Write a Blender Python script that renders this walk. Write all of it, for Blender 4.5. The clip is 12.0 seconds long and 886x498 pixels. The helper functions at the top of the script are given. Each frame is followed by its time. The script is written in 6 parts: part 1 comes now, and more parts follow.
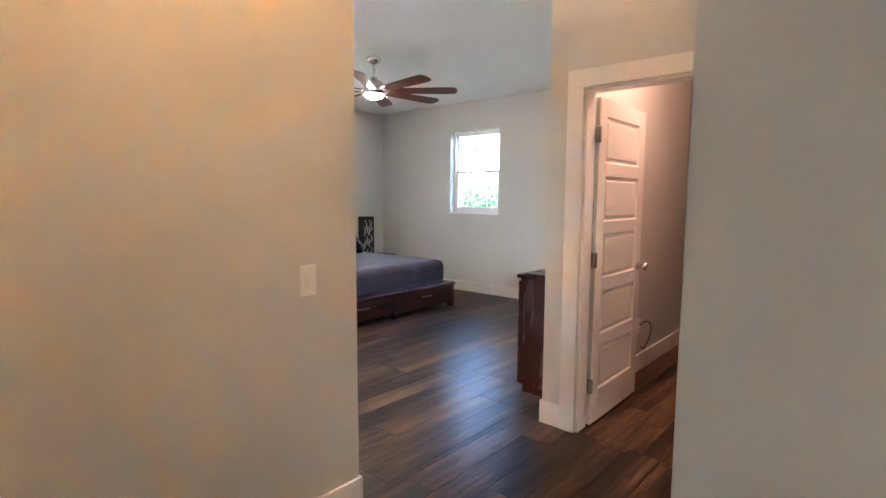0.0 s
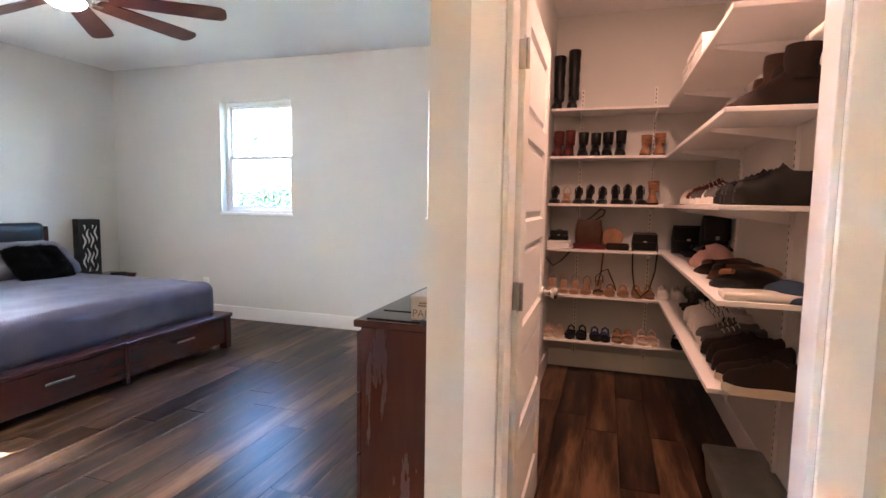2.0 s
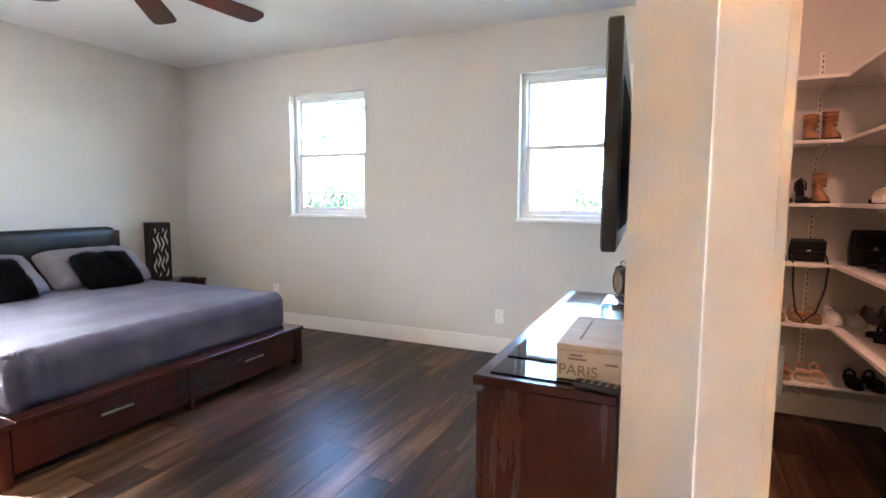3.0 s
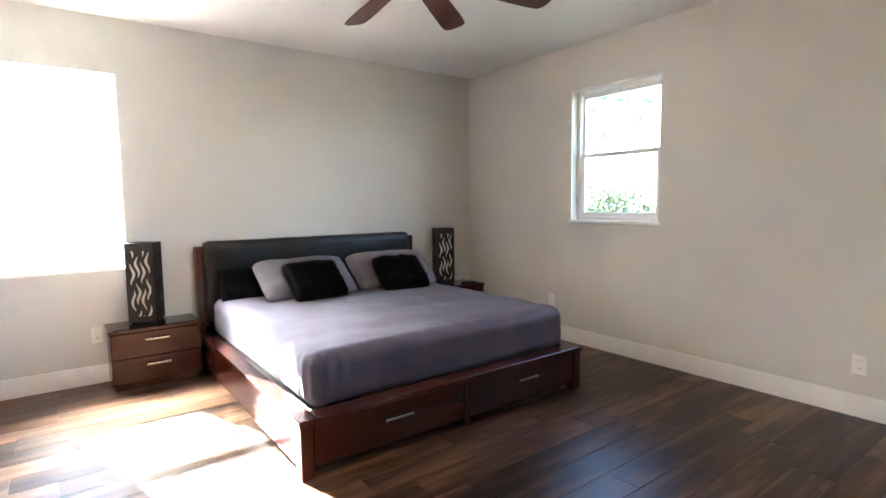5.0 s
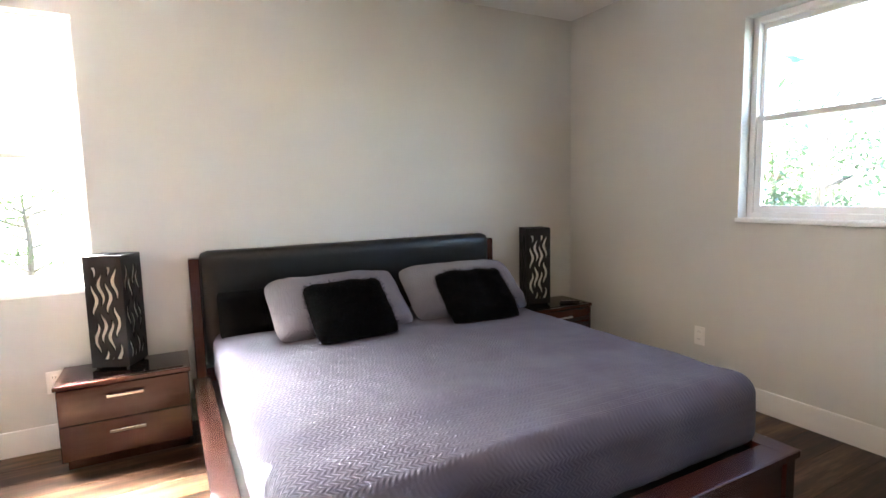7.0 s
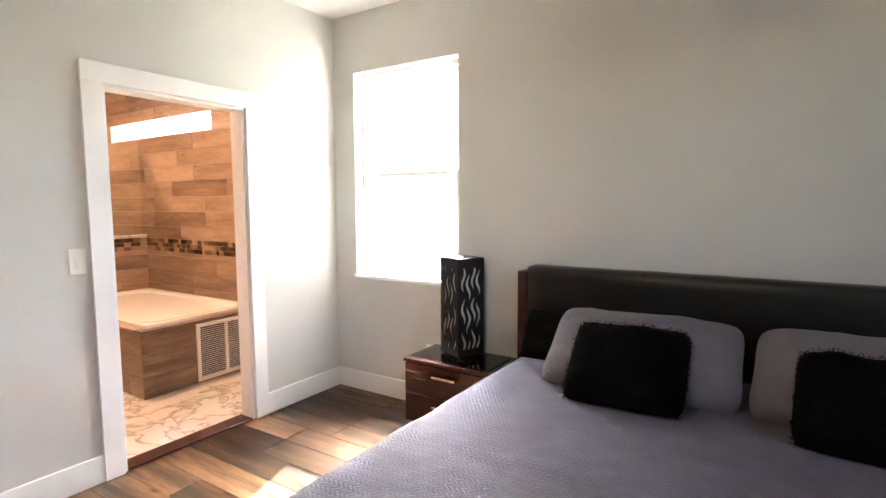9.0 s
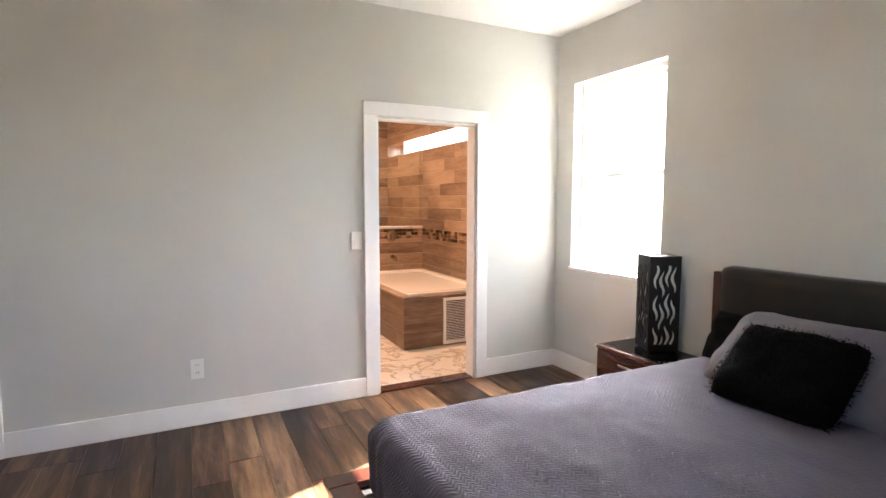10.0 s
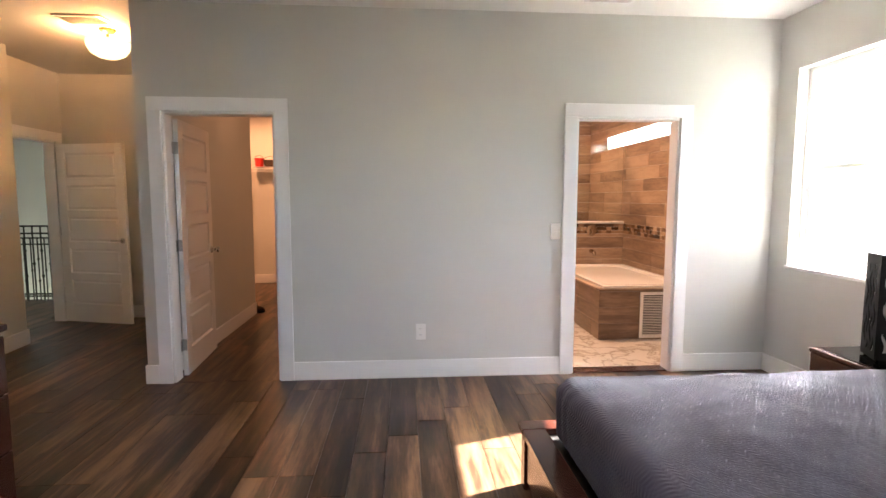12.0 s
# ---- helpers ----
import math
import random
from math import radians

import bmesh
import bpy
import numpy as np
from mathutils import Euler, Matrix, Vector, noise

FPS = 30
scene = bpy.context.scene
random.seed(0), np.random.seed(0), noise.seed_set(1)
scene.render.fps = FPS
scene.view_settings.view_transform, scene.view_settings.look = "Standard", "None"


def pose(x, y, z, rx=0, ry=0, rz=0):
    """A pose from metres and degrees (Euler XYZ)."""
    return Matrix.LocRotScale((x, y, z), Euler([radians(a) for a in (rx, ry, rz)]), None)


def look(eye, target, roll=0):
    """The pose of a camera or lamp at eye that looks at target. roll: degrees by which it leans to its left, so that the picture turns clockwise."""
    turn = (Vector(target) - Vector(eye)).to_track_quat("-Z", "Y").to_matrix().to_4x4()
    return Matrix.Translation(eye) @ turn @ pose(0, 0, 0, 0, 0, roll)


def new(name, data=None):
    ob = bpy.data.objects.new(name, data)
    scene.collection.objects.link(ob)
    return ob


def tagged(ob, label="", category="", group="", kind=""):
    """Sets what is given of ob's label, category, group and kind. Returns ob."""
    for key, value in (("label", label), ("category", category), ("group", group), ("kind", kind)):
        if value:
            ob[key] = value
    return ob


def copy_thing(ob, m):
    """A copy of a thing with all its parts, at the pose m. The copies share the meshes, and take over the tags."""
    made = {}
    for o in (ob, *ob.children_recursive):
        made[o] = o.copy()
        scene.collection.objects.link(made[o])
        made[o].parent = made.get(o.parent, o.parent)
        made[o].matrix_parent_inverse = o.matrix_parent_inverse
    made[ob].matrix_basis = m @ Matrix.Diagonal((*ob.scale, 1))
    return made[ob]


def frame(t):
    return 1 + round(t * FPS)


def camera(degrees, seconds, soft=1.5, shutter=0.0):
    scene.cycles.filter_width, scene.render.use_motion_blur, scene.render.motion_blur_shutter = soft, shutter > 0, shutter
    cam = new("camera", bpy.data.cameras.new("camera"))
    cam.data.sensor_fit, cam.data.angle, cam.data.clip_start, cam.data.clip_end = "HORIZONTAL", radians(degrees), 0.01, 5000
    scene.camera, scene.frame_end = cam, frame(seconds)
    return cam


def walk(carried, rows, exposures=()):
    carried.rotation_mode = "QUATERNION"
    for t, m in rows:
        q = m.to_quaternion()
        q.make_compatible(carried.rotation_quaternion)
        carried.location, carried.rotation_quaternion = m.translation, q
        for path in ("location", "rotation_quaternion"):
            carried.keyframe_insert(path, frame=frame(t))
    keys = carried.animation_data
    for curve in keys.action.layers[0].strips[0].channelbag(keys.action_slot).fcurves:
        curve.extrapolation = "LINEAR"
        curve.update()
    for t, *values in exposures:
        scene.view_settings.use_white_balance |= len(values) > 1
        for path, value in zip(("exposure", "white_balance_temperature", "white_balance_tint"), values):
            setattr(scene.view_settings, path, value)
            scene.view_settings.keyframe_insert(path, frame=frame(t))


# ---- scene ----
cam = camera(81.2, 12.0)
PATH = [
    (0, (0.222, 0.226, 1.429), (-1.085, 1.727, 1.228), 0.3),
    (0.5, (-0.13, 0.514, 1.423), (-1.339, 2.095, 1.225), 0.3),
    (1, (-0.419, 0.815, 1.418), (-1.322, 2.59, 1.227), 0.4),
    (1.5, (-0.631, 1.17, 1.396), (-1.284, 3.05, 1.204), 0.3),
    (2, (-0.873, 1.556, 1.344), (-1.467, 3.458, 1.165), 0.9),
    (2.5, (-1.078, 1.823, 1.361), (-1.678, 3.721, 1.174), 0.6),
    (3, (-1.31, 2.052, 1.368), (-2.123, 3.869, 1.174), 0.3),
    (3.5, (-1.499, 2.164, 1.381), (-2.586, 3.832, 1.188), 0.2),
    (3.7, (-1.548, 2.179, 1.389), (-2.734, 3.778, 1.198), -0.0),
    (5.3, (-1.797, 2.432, 1.364), (-3.433, 3.568, 1.184), -0.3),
    (5.5, (-1.901, 2.46, 1.342), (-3.548, 3.579, 1.158), 0.1),
    (6, (-2.261, 2.662, 1.346), (-3.921, 3.763, 1.164), 0.1),
    (6.5, (-2.653, 2.946, 1.342), (-4.327, 4.026, 1.166), 0.2),
    (6.7, (-2.783, 3.035, 1.382), (-4.474, 4.085, 1.189), -0.5),
    (8.3, (-3.534, 4.094, 1.405), (-5.503, 3.794, 1.234), -0.3),
    (8.5, (-3.537, 4.217, 1.407), (-5.461, 3.696, 1.241), -0.3),
    (9, (-3.559, 4.588, 1.442), (-5.23, 3.504, 1.265), -0.3),
    (9.5, (-3.56, 4.957, 1.43), (-4.855, 3.442, 1.262), -0.1),
    (10, (-3.61, 5.283, 1.434), (-4.499, 3.5, 1.256), 0.1),
    (10.5, (-3.613, 5.536, 1.423), (-4.138, 3.614, 1.247), 0.3),
    (11, (-3.559, 5.672, 1.415), (-3.887, 3.708, 1.234), 0.1),
    (11.5, (-3.518, 5.707, 1.426), (-3.732, 3.728, 1.232), 0.2),
    (12, (-3.513, 5.697, 1.41), (-3.664, 3.712, 1.22), 0.1),
]
EXPOSURES = [(0.0, 5.45, 5500, 11), (1.0, 5.65, 5250, 11), (2.0, 5.95, 5300, 11), (2.5, 6.0, 5350, 12), (3.0, 5.85, 5550, 13), (3.5, 5.55, 5950, 13), (5.5, 5.4, 6050, 13), (6.5, 5.45, 6050, 14), (8.5, 5.0, 6450, 14), (9.5, 4.65, 6350, 14), (12.0, 4.6, 6300, 15)]
walk(cam, [(t, look(eye, target, roll)) for t, eye, target, roll in PATH], EXPOSURES)

# ---- world, sun, large lights ----
SUN_DIR = Vector((1.22, 0.39, -1.0)).normalized()
world = bpy.data.worlds.new("sky_world")
scene.world = world
world.use_nodes = True
wn = world.node_tree
wn.nodes.clear()
sky = wn.nodes.new("ShaderNodeTexSky")
sky.sky_type = "NISHITA"
sky.sun_disc = False
sky.sun_elevation = math.asin(-SUN_DIR.z)
sky.sun_rotation = math.atan2(-SUN_DIR.x, -SUN_DIR.y)
sky.air_density, sky.dust_density = 1.0, 0.0
bg = wn.nodes.new("ShaderNodeBackground")
bg.inputs["Strength"].default_value = 0.085
wo = wn.nodes.new("ShaderNodeOutputWorld")
wn.links.new(sky.outputs[0], bg.inputs[0])
wn.links.new(bg.outputs[0], wo.inputs[0])

sun_data = bpy.data.lights.new("sun", "SUN")
sun_data.energy, sun_data.angle, sun_data.color = 5.0, radians(0.53), (1.0, 0.93, 0.82)
sun = new("sun", sun_data)
sun.matrix_world = look((0, 0, 20), Vector((0, 0, 20)) + SUN_DIR)


def lamp(name, where, towards, size, watts, colour):
    d = bpy.data.lights.new(name, "AREA")
    d.shape, d.size, d.energy, d.color = "DISK", size, watts, colour
    o = new(name, d)
    o.matrix_world = look(where, towards)
    return o


WARM = (1.0, 0.53, 0.31)
lamp("shoe_closet_lamp", (-0.78, 3.85, 2.78), (-0.78, 3.85, 0), 0.26, 0.68, (1.0, 0.5, 0.3))
lamp("walk_in_lamp_or_fill", (-1.2, -2.2, 2.78), (-1.2, -2.2, 0), 0.26, 2.6, (1.0, 0.44, 0.19))
# weak fill near the doorway, no fixture there: added to brighten the open leaf
lamp("walk_in_lamp_or_fill", (-2.4, 0.1, 2.78), (-2.4, 0.1, 0), 0.26, 0.2, (1.0, 0.5, 0.25))
lamp("bath_lamp", (-5.3, 0.3, 2.76), (-5.3, 0.3, 0), 0.2, 2.3, (1.0, 0.58, 0.34))
lamp("bath_lamp", (-5.4, -1.7, 2.76), (-5.4, -1.7, 0), 0.2, 2.2, (1.0, 0.58, 0.34))
hall_bulb = bpy.data.lights.new("hall_bulb_light", "POINT")
hall_bulb.energy, hall_bulb.shadow_soft_size, hall_bulb.color = 2.7, 0.02, (1.0, 0.51, 0.21)
new("hall_bulb_light", hall_bulb).location = (-1.005, 1.00, 2.83 - 0.088)
lamp("landing_lamp", (2.6, -2.2, 2.74), (2.6, -2.2, 0), 0.5, 1.2, (1.0, 0.93, 0.85))


# ---- materials ----
def shader(name):
    m = bpy.data.materials.new(name)
    m.use_nodes = True
    nt = m.node_tree
    return m, nt, nt.nodes["Principled BSDF"]


def node(nt, kind, **settings):
    n = nt.nodes.new(kind)
    for key, value in settings.items():
        if key in n.inputs:
            n.inputs[key].default_value = value
    return n


def coords(nt, scale=(1, 1, 1), shuffle=False):
    """Object coordinates, scaled; shuffle moves the pattern from one object to the next."""
    tc = nt.nodes.new("ShaderNodeTexCoord")
    out = tc.outputs["Object"]
    if shuffle:
        info = nt.nodes.new("ShaderNodeObjectInfo")
        mul = nt.nodes.new("ShaderNodeVectorMath")
        mul.operation = "SCALE"
        mul.inputs[0].default_value = (37.0, 53.0, 71.0)
        nt.links.new(info.outputs["Random"], mul.inputs["Scale"])
        add = nt.nodes.new("ShaderNodeVectorMath")
        nt.links.new(out, add.inputs[0])
        nt.links.new(mul.outputs[0], add.inputs[1])
        out = add.outputs[0]
    mp = nt.nodes.new("ShaderNodeMapping")
    mp.inputs["Scale"].default_value = scale
    nt.links.new(out, mp.inputs["Vector"])
    return mp.outputs[0]


def noise_tex(nt, vec, scale, detail=3.0, rough=0.5):
    n = node(nt, "ShaderNodeTexNoise", Scale=scale, Detail=detail, Roughness=rough)
    nt.links.new(vec, n.inputs["Vector"])
    return n.outputs["Fac"]


def ramp(nt, fac, stops):
    r = nt.nodes.new("ShaderNodeValToRGB")
    el = r.color_ramp.elements
    while len(el) < len(stops):
        el.new(0.5)
    for e, (p, c) in zip(el, stops):
        e.position, e.color = p, (*c, 1)
    nt.links.new(fac, r.inputs[0])
    return r.outputs[0]


def bump(nt, bsdf, height, strength, distance):
    b = node(nt, "ShaderNodeBump", Strength=strength, Distance=distance)
    nt.links.new(height, b.inputs["Height"])
    nt.links.new(b.outputs[0], bsdf.inputs["Normal"])
    return b


def spread(nt, fac, lo, hi):
    r = node(nt, "ShaderNodeMapRange")
    r.inputs["To Min"].default_value, r.inputs["To Max"].default_value = lo, hi
    nt.links.new(fac, r.inputs["Value"])
    return r.outputs[0]


def paint(name, colour, rough=0.6, vary=0.04, grain=180, relief=0.12, metal=0.0, big=1.3, shuffle=False, sheen=0.0, spec=0.5):
    """A coated or woven surface: broad unevenness, fine grain, fine relief."""
    m, nt, b = shader(name)
    v = coords(nt, shuffle=shuffle)
    broad = noise_tex(nt, v, big, 4)
    c = tuple(max(0.0, x * (1 - vary)) for x in colour), tuple(min(1.0, x * (1 + vary)) for x in colour)
    nt.links.new(ramp(nt, broad, [(0.3, c[0]), (0.7, c[1])]), b.inputs["Base Color"])
    fine = noise_tex(nt, v, grain, 2)
    nt.links.new(spread(nt, broad, rough - 0.05, min(1, rough + 0.06)), b.inputs["Roughness"])
    b.inputs["Metallic"].default_value = metal
    b.inputs["Specular IOR Level"].default_value = spec
    if relief:
        bump(nt, b, fine, relief, 0.002)
    if sheen:
        b.inputs["Sheen Weight"].default_value = sheen
        b.inputs["Sheen Roughness"].default_value = 0.5
    return m


def wood(name, dark, mid, light, along=(1, 12, 12), rough=0.3, shuffle=False, relief=0.08, coat=0.0, knots=False, tone=0.0, spec=0.5, span=(0.42, 0.68, 0.98), fine=0.45):
    """Grain stretched along one axis, with broader figure over it. tone: how far pieces differ."""
    m, nt, b = shader(name)
    v = coords(nt, along, shuffle)
    figure = noise_tex(nt, v, 1.1, 5, 0.62)
    streak = noise_tex(nt, v, 7.0, 4, 0.6)
    mix = nt.nodes.new("ShaderNodeMath")
    mix.operation = "MULTIPLY_ADD"
    nt.links.new(streak, mix.inputs[0])
    mix.inputs[1].default_value = fine
    nt.links.new(figure, mix.inputs[2])
    fac = mix.outputs[0]
    if tone:
        info = nt.nodes.new("ShaderNodeObjectInfo")
        sh = nt.nodes.new("ShaderNodeMath")
        sh.operation = "MULTIPLY_ADD"
        nt.links.new(info.outputs["Random"], sh.inputs[0])
        sh.inputs[1].default_value = tone
        nt.links.new(fac, sh.inputs[2])
        off = nt.nodes.new("ShaderNodeMath")
        off.operation = "SUBTRACT"
        nt.links.new(sh.outputs[0], off.inputs[0])
        off.inputs[1].default_value = tone / 2
        fac = off.outputs[0]
    nt.links.new(ramp(nt, fac, [(span[0], dark), (span[1], mid), (span[2], light)]), b.inputs["Base Color"])
    nt.links.new(spread(nt, streak, rough - 0.06, rough + 0.1) if relief else spread(nt, figure, rough - 0.01, rough + 0.03), b.inputs["Roughness"])
    if knots:
        # small dark knots, longer along the board
        kv = coords(nt, (5.0, 2.2, 5.0), shuffle)
        vor = node(nt, "ShaderNodeTexVoronoi", Scale=1.0)
        nt.links.new(kv, vor.inputs["Vector"])
        spot = ramp(nt, vor.outputs["Distance"], [(0.03, (0.25, 0.23, 0.22)), (0.10, (1, 1, 1))])
        mul = nt.nodes.new("ShaderNodeMix")
        mul.data_type, mul.blend_type = "RGBA", "MULTIPLY"
        mul.inputs[0].default_value = 1.0
        nt.links.new(b.inputs["Base Color"].links[0].from_socket, mul.inputs[6])
        nt.links.new(spot, mul.inputs[7])
        nt.links.new(mul.outputs[2], b.inputs["Base Color"])
    if relief:
        bump(nt, b, streak, relief, 0.002)
    b.inputs["Specular IOR Level"].default_value = spec
    b.inputs["Coat Weight"].default_value = coat
    b.inputs["Coat Roughness"].default_value = 0.12
    return m


def glow(name, colour, strength):
    m, nt, b = shader(name)
    b.inputs["Base Color"].default_value = (*colour, 1)
    b.inputs["Emission Color"].default_value = (*colour, 1)
    b.inputs["Emission Strength"].default_value = strength
    return m


WALL = paint("wall_paint", (0.64, 0.637, 0.605), 0.55, 0.02, 140, 0.10, big=0.8)
CEIL = paint("ceiling_paint", (0.84, 0.84, 0.825), 0.8, 0.02, 90, 0.25)
TRIM = paint("trim_paint", (0.88, 0.88, 0.875), 0.32, 0.015, 60, 0.03)
DOORP = paint("door_paint", (0.85, 0.845, 0.83), 0.34, 0.015, 60, 0.03)
VINYL = paint("window_vinyl", (0.87, 0.87, 0.865), 0.35, 0.01, 60, 0.02)
PLANK = wood("vinyl_plank", (0.008, 0.0042, 0.0030), (0.044, 0.0225, 0.0130), (0.175, 0.098, 0.054), (10, 1.0, 10), 0.31, True, 0.06, tone=0.24, knots=True, spec=0.23, span=(0.47, 0.63, 0.85), fine=0.28)
CHERRY = wood("cherry_stain", (0.034, 0.0095, 0.0062), (0.044, 0.0122, 0.0078), (0.056, 0.0158, 0.0100), (11, 1.2, 11), 0.24, False, 0.0, coat=0.25)
CHERRY_UP = wood("cherry_stain_upright", (0.034, 0.0095, 0.0062), (0.044, 0.0122, 0.0078), (0.056, 0.0158, 0.0100), (10, 10, 1.2), 0.26, True, 0.0, coat=0.25)
SUBFLOOR = paint("joint_shadow_base", (0.03, 0.022, 0.017), 0.7, 0.1)
LEATHER = paint("black_leather", (0.003, 0.0028, 0.0028), 0.36, 0.25, 240, 0.35, big=3)
CHROME = paint("brushed_nickel", (0.62, 0.60, 0.57), 0.24, 0.04, 300, 0.03, metal=1.0)
CHROME_DARK = paint("satin_steel", (0.42, 0.40, 0.38), 0.32, 0.05, 300, 0.03, metal=1.0)
BLACK = paint("black_plastic", (0.004, 0.004, 0.0045), 0.35, 0.2, 200, 0.1)
BLACK_MATT = paint("black_paint", (0.0045, 0.004, 0.004), 0.55, 0.2, 120, 0.2)
PLATE = paint("white_plastic", (0.86, 0.85, 0.82), 0.3, 0.01, 60, 0.0)
SHELFW = paint("shelf_laminate", (0.80, 0.78, 0.75), 0.35, 0.02, 60, 0.03)
IRON = paint("wrought_iron", (0.012, 0.011, 0.010), 0.45, 0.2, 90, 0.3)
FANWOOD = wood("fan_blade_wood", (0.045, 0.012, 0.008), (0.085, 0.024, 0.016), (0.13, 0.045, 0.03), (2, 9, 9), 0.35, True)
GLASSTOP = paint("black_glass", (0.003, 0.003, 0.0035), 0.04, 0.1, 60, 0.0)
TUB = paint("tub_acrylic", (0.82, 0.80, 0.77), 0.15, 0.01, 60, 0.0)


def glass(name, tint=(1, 1, 1), rough=0.0):
    m, nt, b = shader(name)
    b.inputs["Base Color"].default_value = (*tint, 1)
    b.inputs["Roughness"].default_value = rough
    b.inputs["Transmission Weight"].default_value = 1.0
    b.inputs["IOR"].default_value = 1.45
    return m


PANE = glass("window_glass", (0.98, 1.0, 0.99))
CLEAR = glass("clear_glass", (0.93, 0.98, 0.97))


def quilt(name, lo, hi):
    """Cotton coverlet with small stitched chevron ribs."""
    m, nt, b = shader(name)
    v = coords(nt)
    sep = nt.nodes.new("ShaderNodeSeparateXYZ")
    nt.links.new(v, sep.inputs[0])

    def calc(op, a, c, d=None):
        n = nt.nodes.new("ShaderNodeMath")
        n.operation = op
        for i, x in enumerate((a, c, d)):
            if x is None:
                continue
            if isinstance(x, (int, float)):
                n.inputs[i].default_value = x
            else:
                nt.links.new(x, n.inputs[i])
        return n.outputs[0]
    wob = noise_tex(nt, v, 9, 2)
    along = calc("ADD", calc("ADD", sep.outputs[0], sep.outputs[2]), calc("MULTIPLY", wob, 0.012))
    band = calc("FLOOR", calc("DIVIDE", along, 0.019), 0)
    slant = calc("SUBTRACT", calc("MULTIPLY", calc("ABSOLUTE", calc("MODULO", band, 2.0), 0), 2.0), 1.0)
    run = calc("MULTIPLY", calc("SUBTRACT", along, calc("MULTIPLY", band, 0.019)), slant)
    across = calc("ADD", calc("ADD", sep.outputs[1], run), calc("MULTIPLY", band, 0.0061))
    rib = calc("SINE", calc("MULTIPLY", calc("ADD", across, calc("MULTIPLY", wob, 0.02)), 2 * math.pi / 0.019), 0)
    stitch = calc("COSINE", calc("MULTIPLY", along, 2 * math.pi / 0.019), 0)
    rib = calc("MULTIPLY", rib, calc("SUBTRACT", 1.0, calc("MULTIPLY", stitch, 0.6)))
    fold = noise_tex(nt, v, 7, 3)
    h = calc("ADD", calc("MULTIPLY", rib, 0.5), calc("MULTIPLY", stitch, -0.15))
    h = calc("ADD", h, calc("MULTIPLY", fold, 0.9))
    broad = noise_tex(nt, v, 4, 4)
    nt.links.new(ramp(nt, broad, [(0.3, lo), (0.72, hi)]), b.inputs["Base Color"])
    b.inputs["Roughness"].default_value = 0.85
    b.inputs["Sheen Weight"].default_value = 0.12
    bump(nt, b, h, 0.34, 0.004)
    b.inputs["Specular IOR Level"].default_value = 0.03
    return m


QUILT = quilt("grey_quilt", (0.080, 0.079, 0.114), (0.108, 0.106, 0.146))
SHAM = quilt("grey_sham", (0.145, 0.140, 0.166), (0.19, 0.184, 0.21))
FUR = paint("black_fur", (0.0016, 0.0021, 0.0026), 0.95, 0.4, 500, 0.5, spec=0.1)


def marble(name):
    m, nt, b = shader(name)
    v = coords(nt, (1, 1, 1), True)
    n1 = node(nt, "ShaderNodeTexNoise", Scale=1.7, Detail=6.0, Roughness=0.6, Distortion=1.6)
    nt.links.new(v, n1.inputs["Vector"])
    nt.links.new(ramp(nt, n1.outputs["Fac"], [(0.46, (0.74, 0.70, 0.65)), (0.497, (0.42, 0.37, 0.32)), (0.53, (0.76, 0.73, 0.69))]), b.inputs["Base Color"])
    b.inputs["Roughness"].default_value = 0.12
    return m


MARBLE = marble("marble_tile")
WOODTILE = wood("wood_look_tile", (0.12, 0.074, 0.047), (0.245, 0.16, 0.103), (0.39, 0.275, 0.187), (7, 1.4, 9), 0.35, True, 0.08, tone=0.36)
WOODTILE_X = wood("wood_look_tile_across", (0.12, 0.074, 0.047), (0.245, 0.16, 0.103), (0.39, 0.275, 0.187), (1.4, 7, 9), 0.35, True, 0.08, tone=0.36)
GROUT = paint("tile_grout", (0.22, 0.17, 0.13), 0.8, 0.08)


def mosaic(name):
    m, nt, b = shader(name)
    g = nt.nodes.new("ShaderNodeNewGeometry")
    nt.links.new(ramp(nt, g.outputs["Random Per Island"], [(0.0, (0.03, 0.018, 0.012)), (0.45, (0.10, 0.055, 0.03)), (1.0, (0.38, 0.26, 0.17))]), b.inputs["Base Color"])
    b.inputs["Roughness"].default_value = 0.14
    return m


MOSAIC = mosaic("glass_mosaic")


# ---- mesh helpers ----
def box(bm, x0, x1, y0, y1, z0, z1, bev=0.0, seg=1):
    vs = [bm.verts.new((x, y, z)) for x in (x0, x1) for y in (y0, y1) for z in (z0, z1)]
    fs = [bm.faces.new([vs[i] for i in q]) for q in ((0, 1, 3, 2), (4, 6, 7, 5), (0, 4, 5, 1), (2, 3, 7, 6), (0, 2, 6, 4), (1, 5, 7, 3))]
    if bev:
        es = list({e for f in fs for e in f.edges})
        bmesh.ops.bevel(bm, geom=es, offset=bev, segments=seg, profile=0.5, affect="EDGES")
    return bm


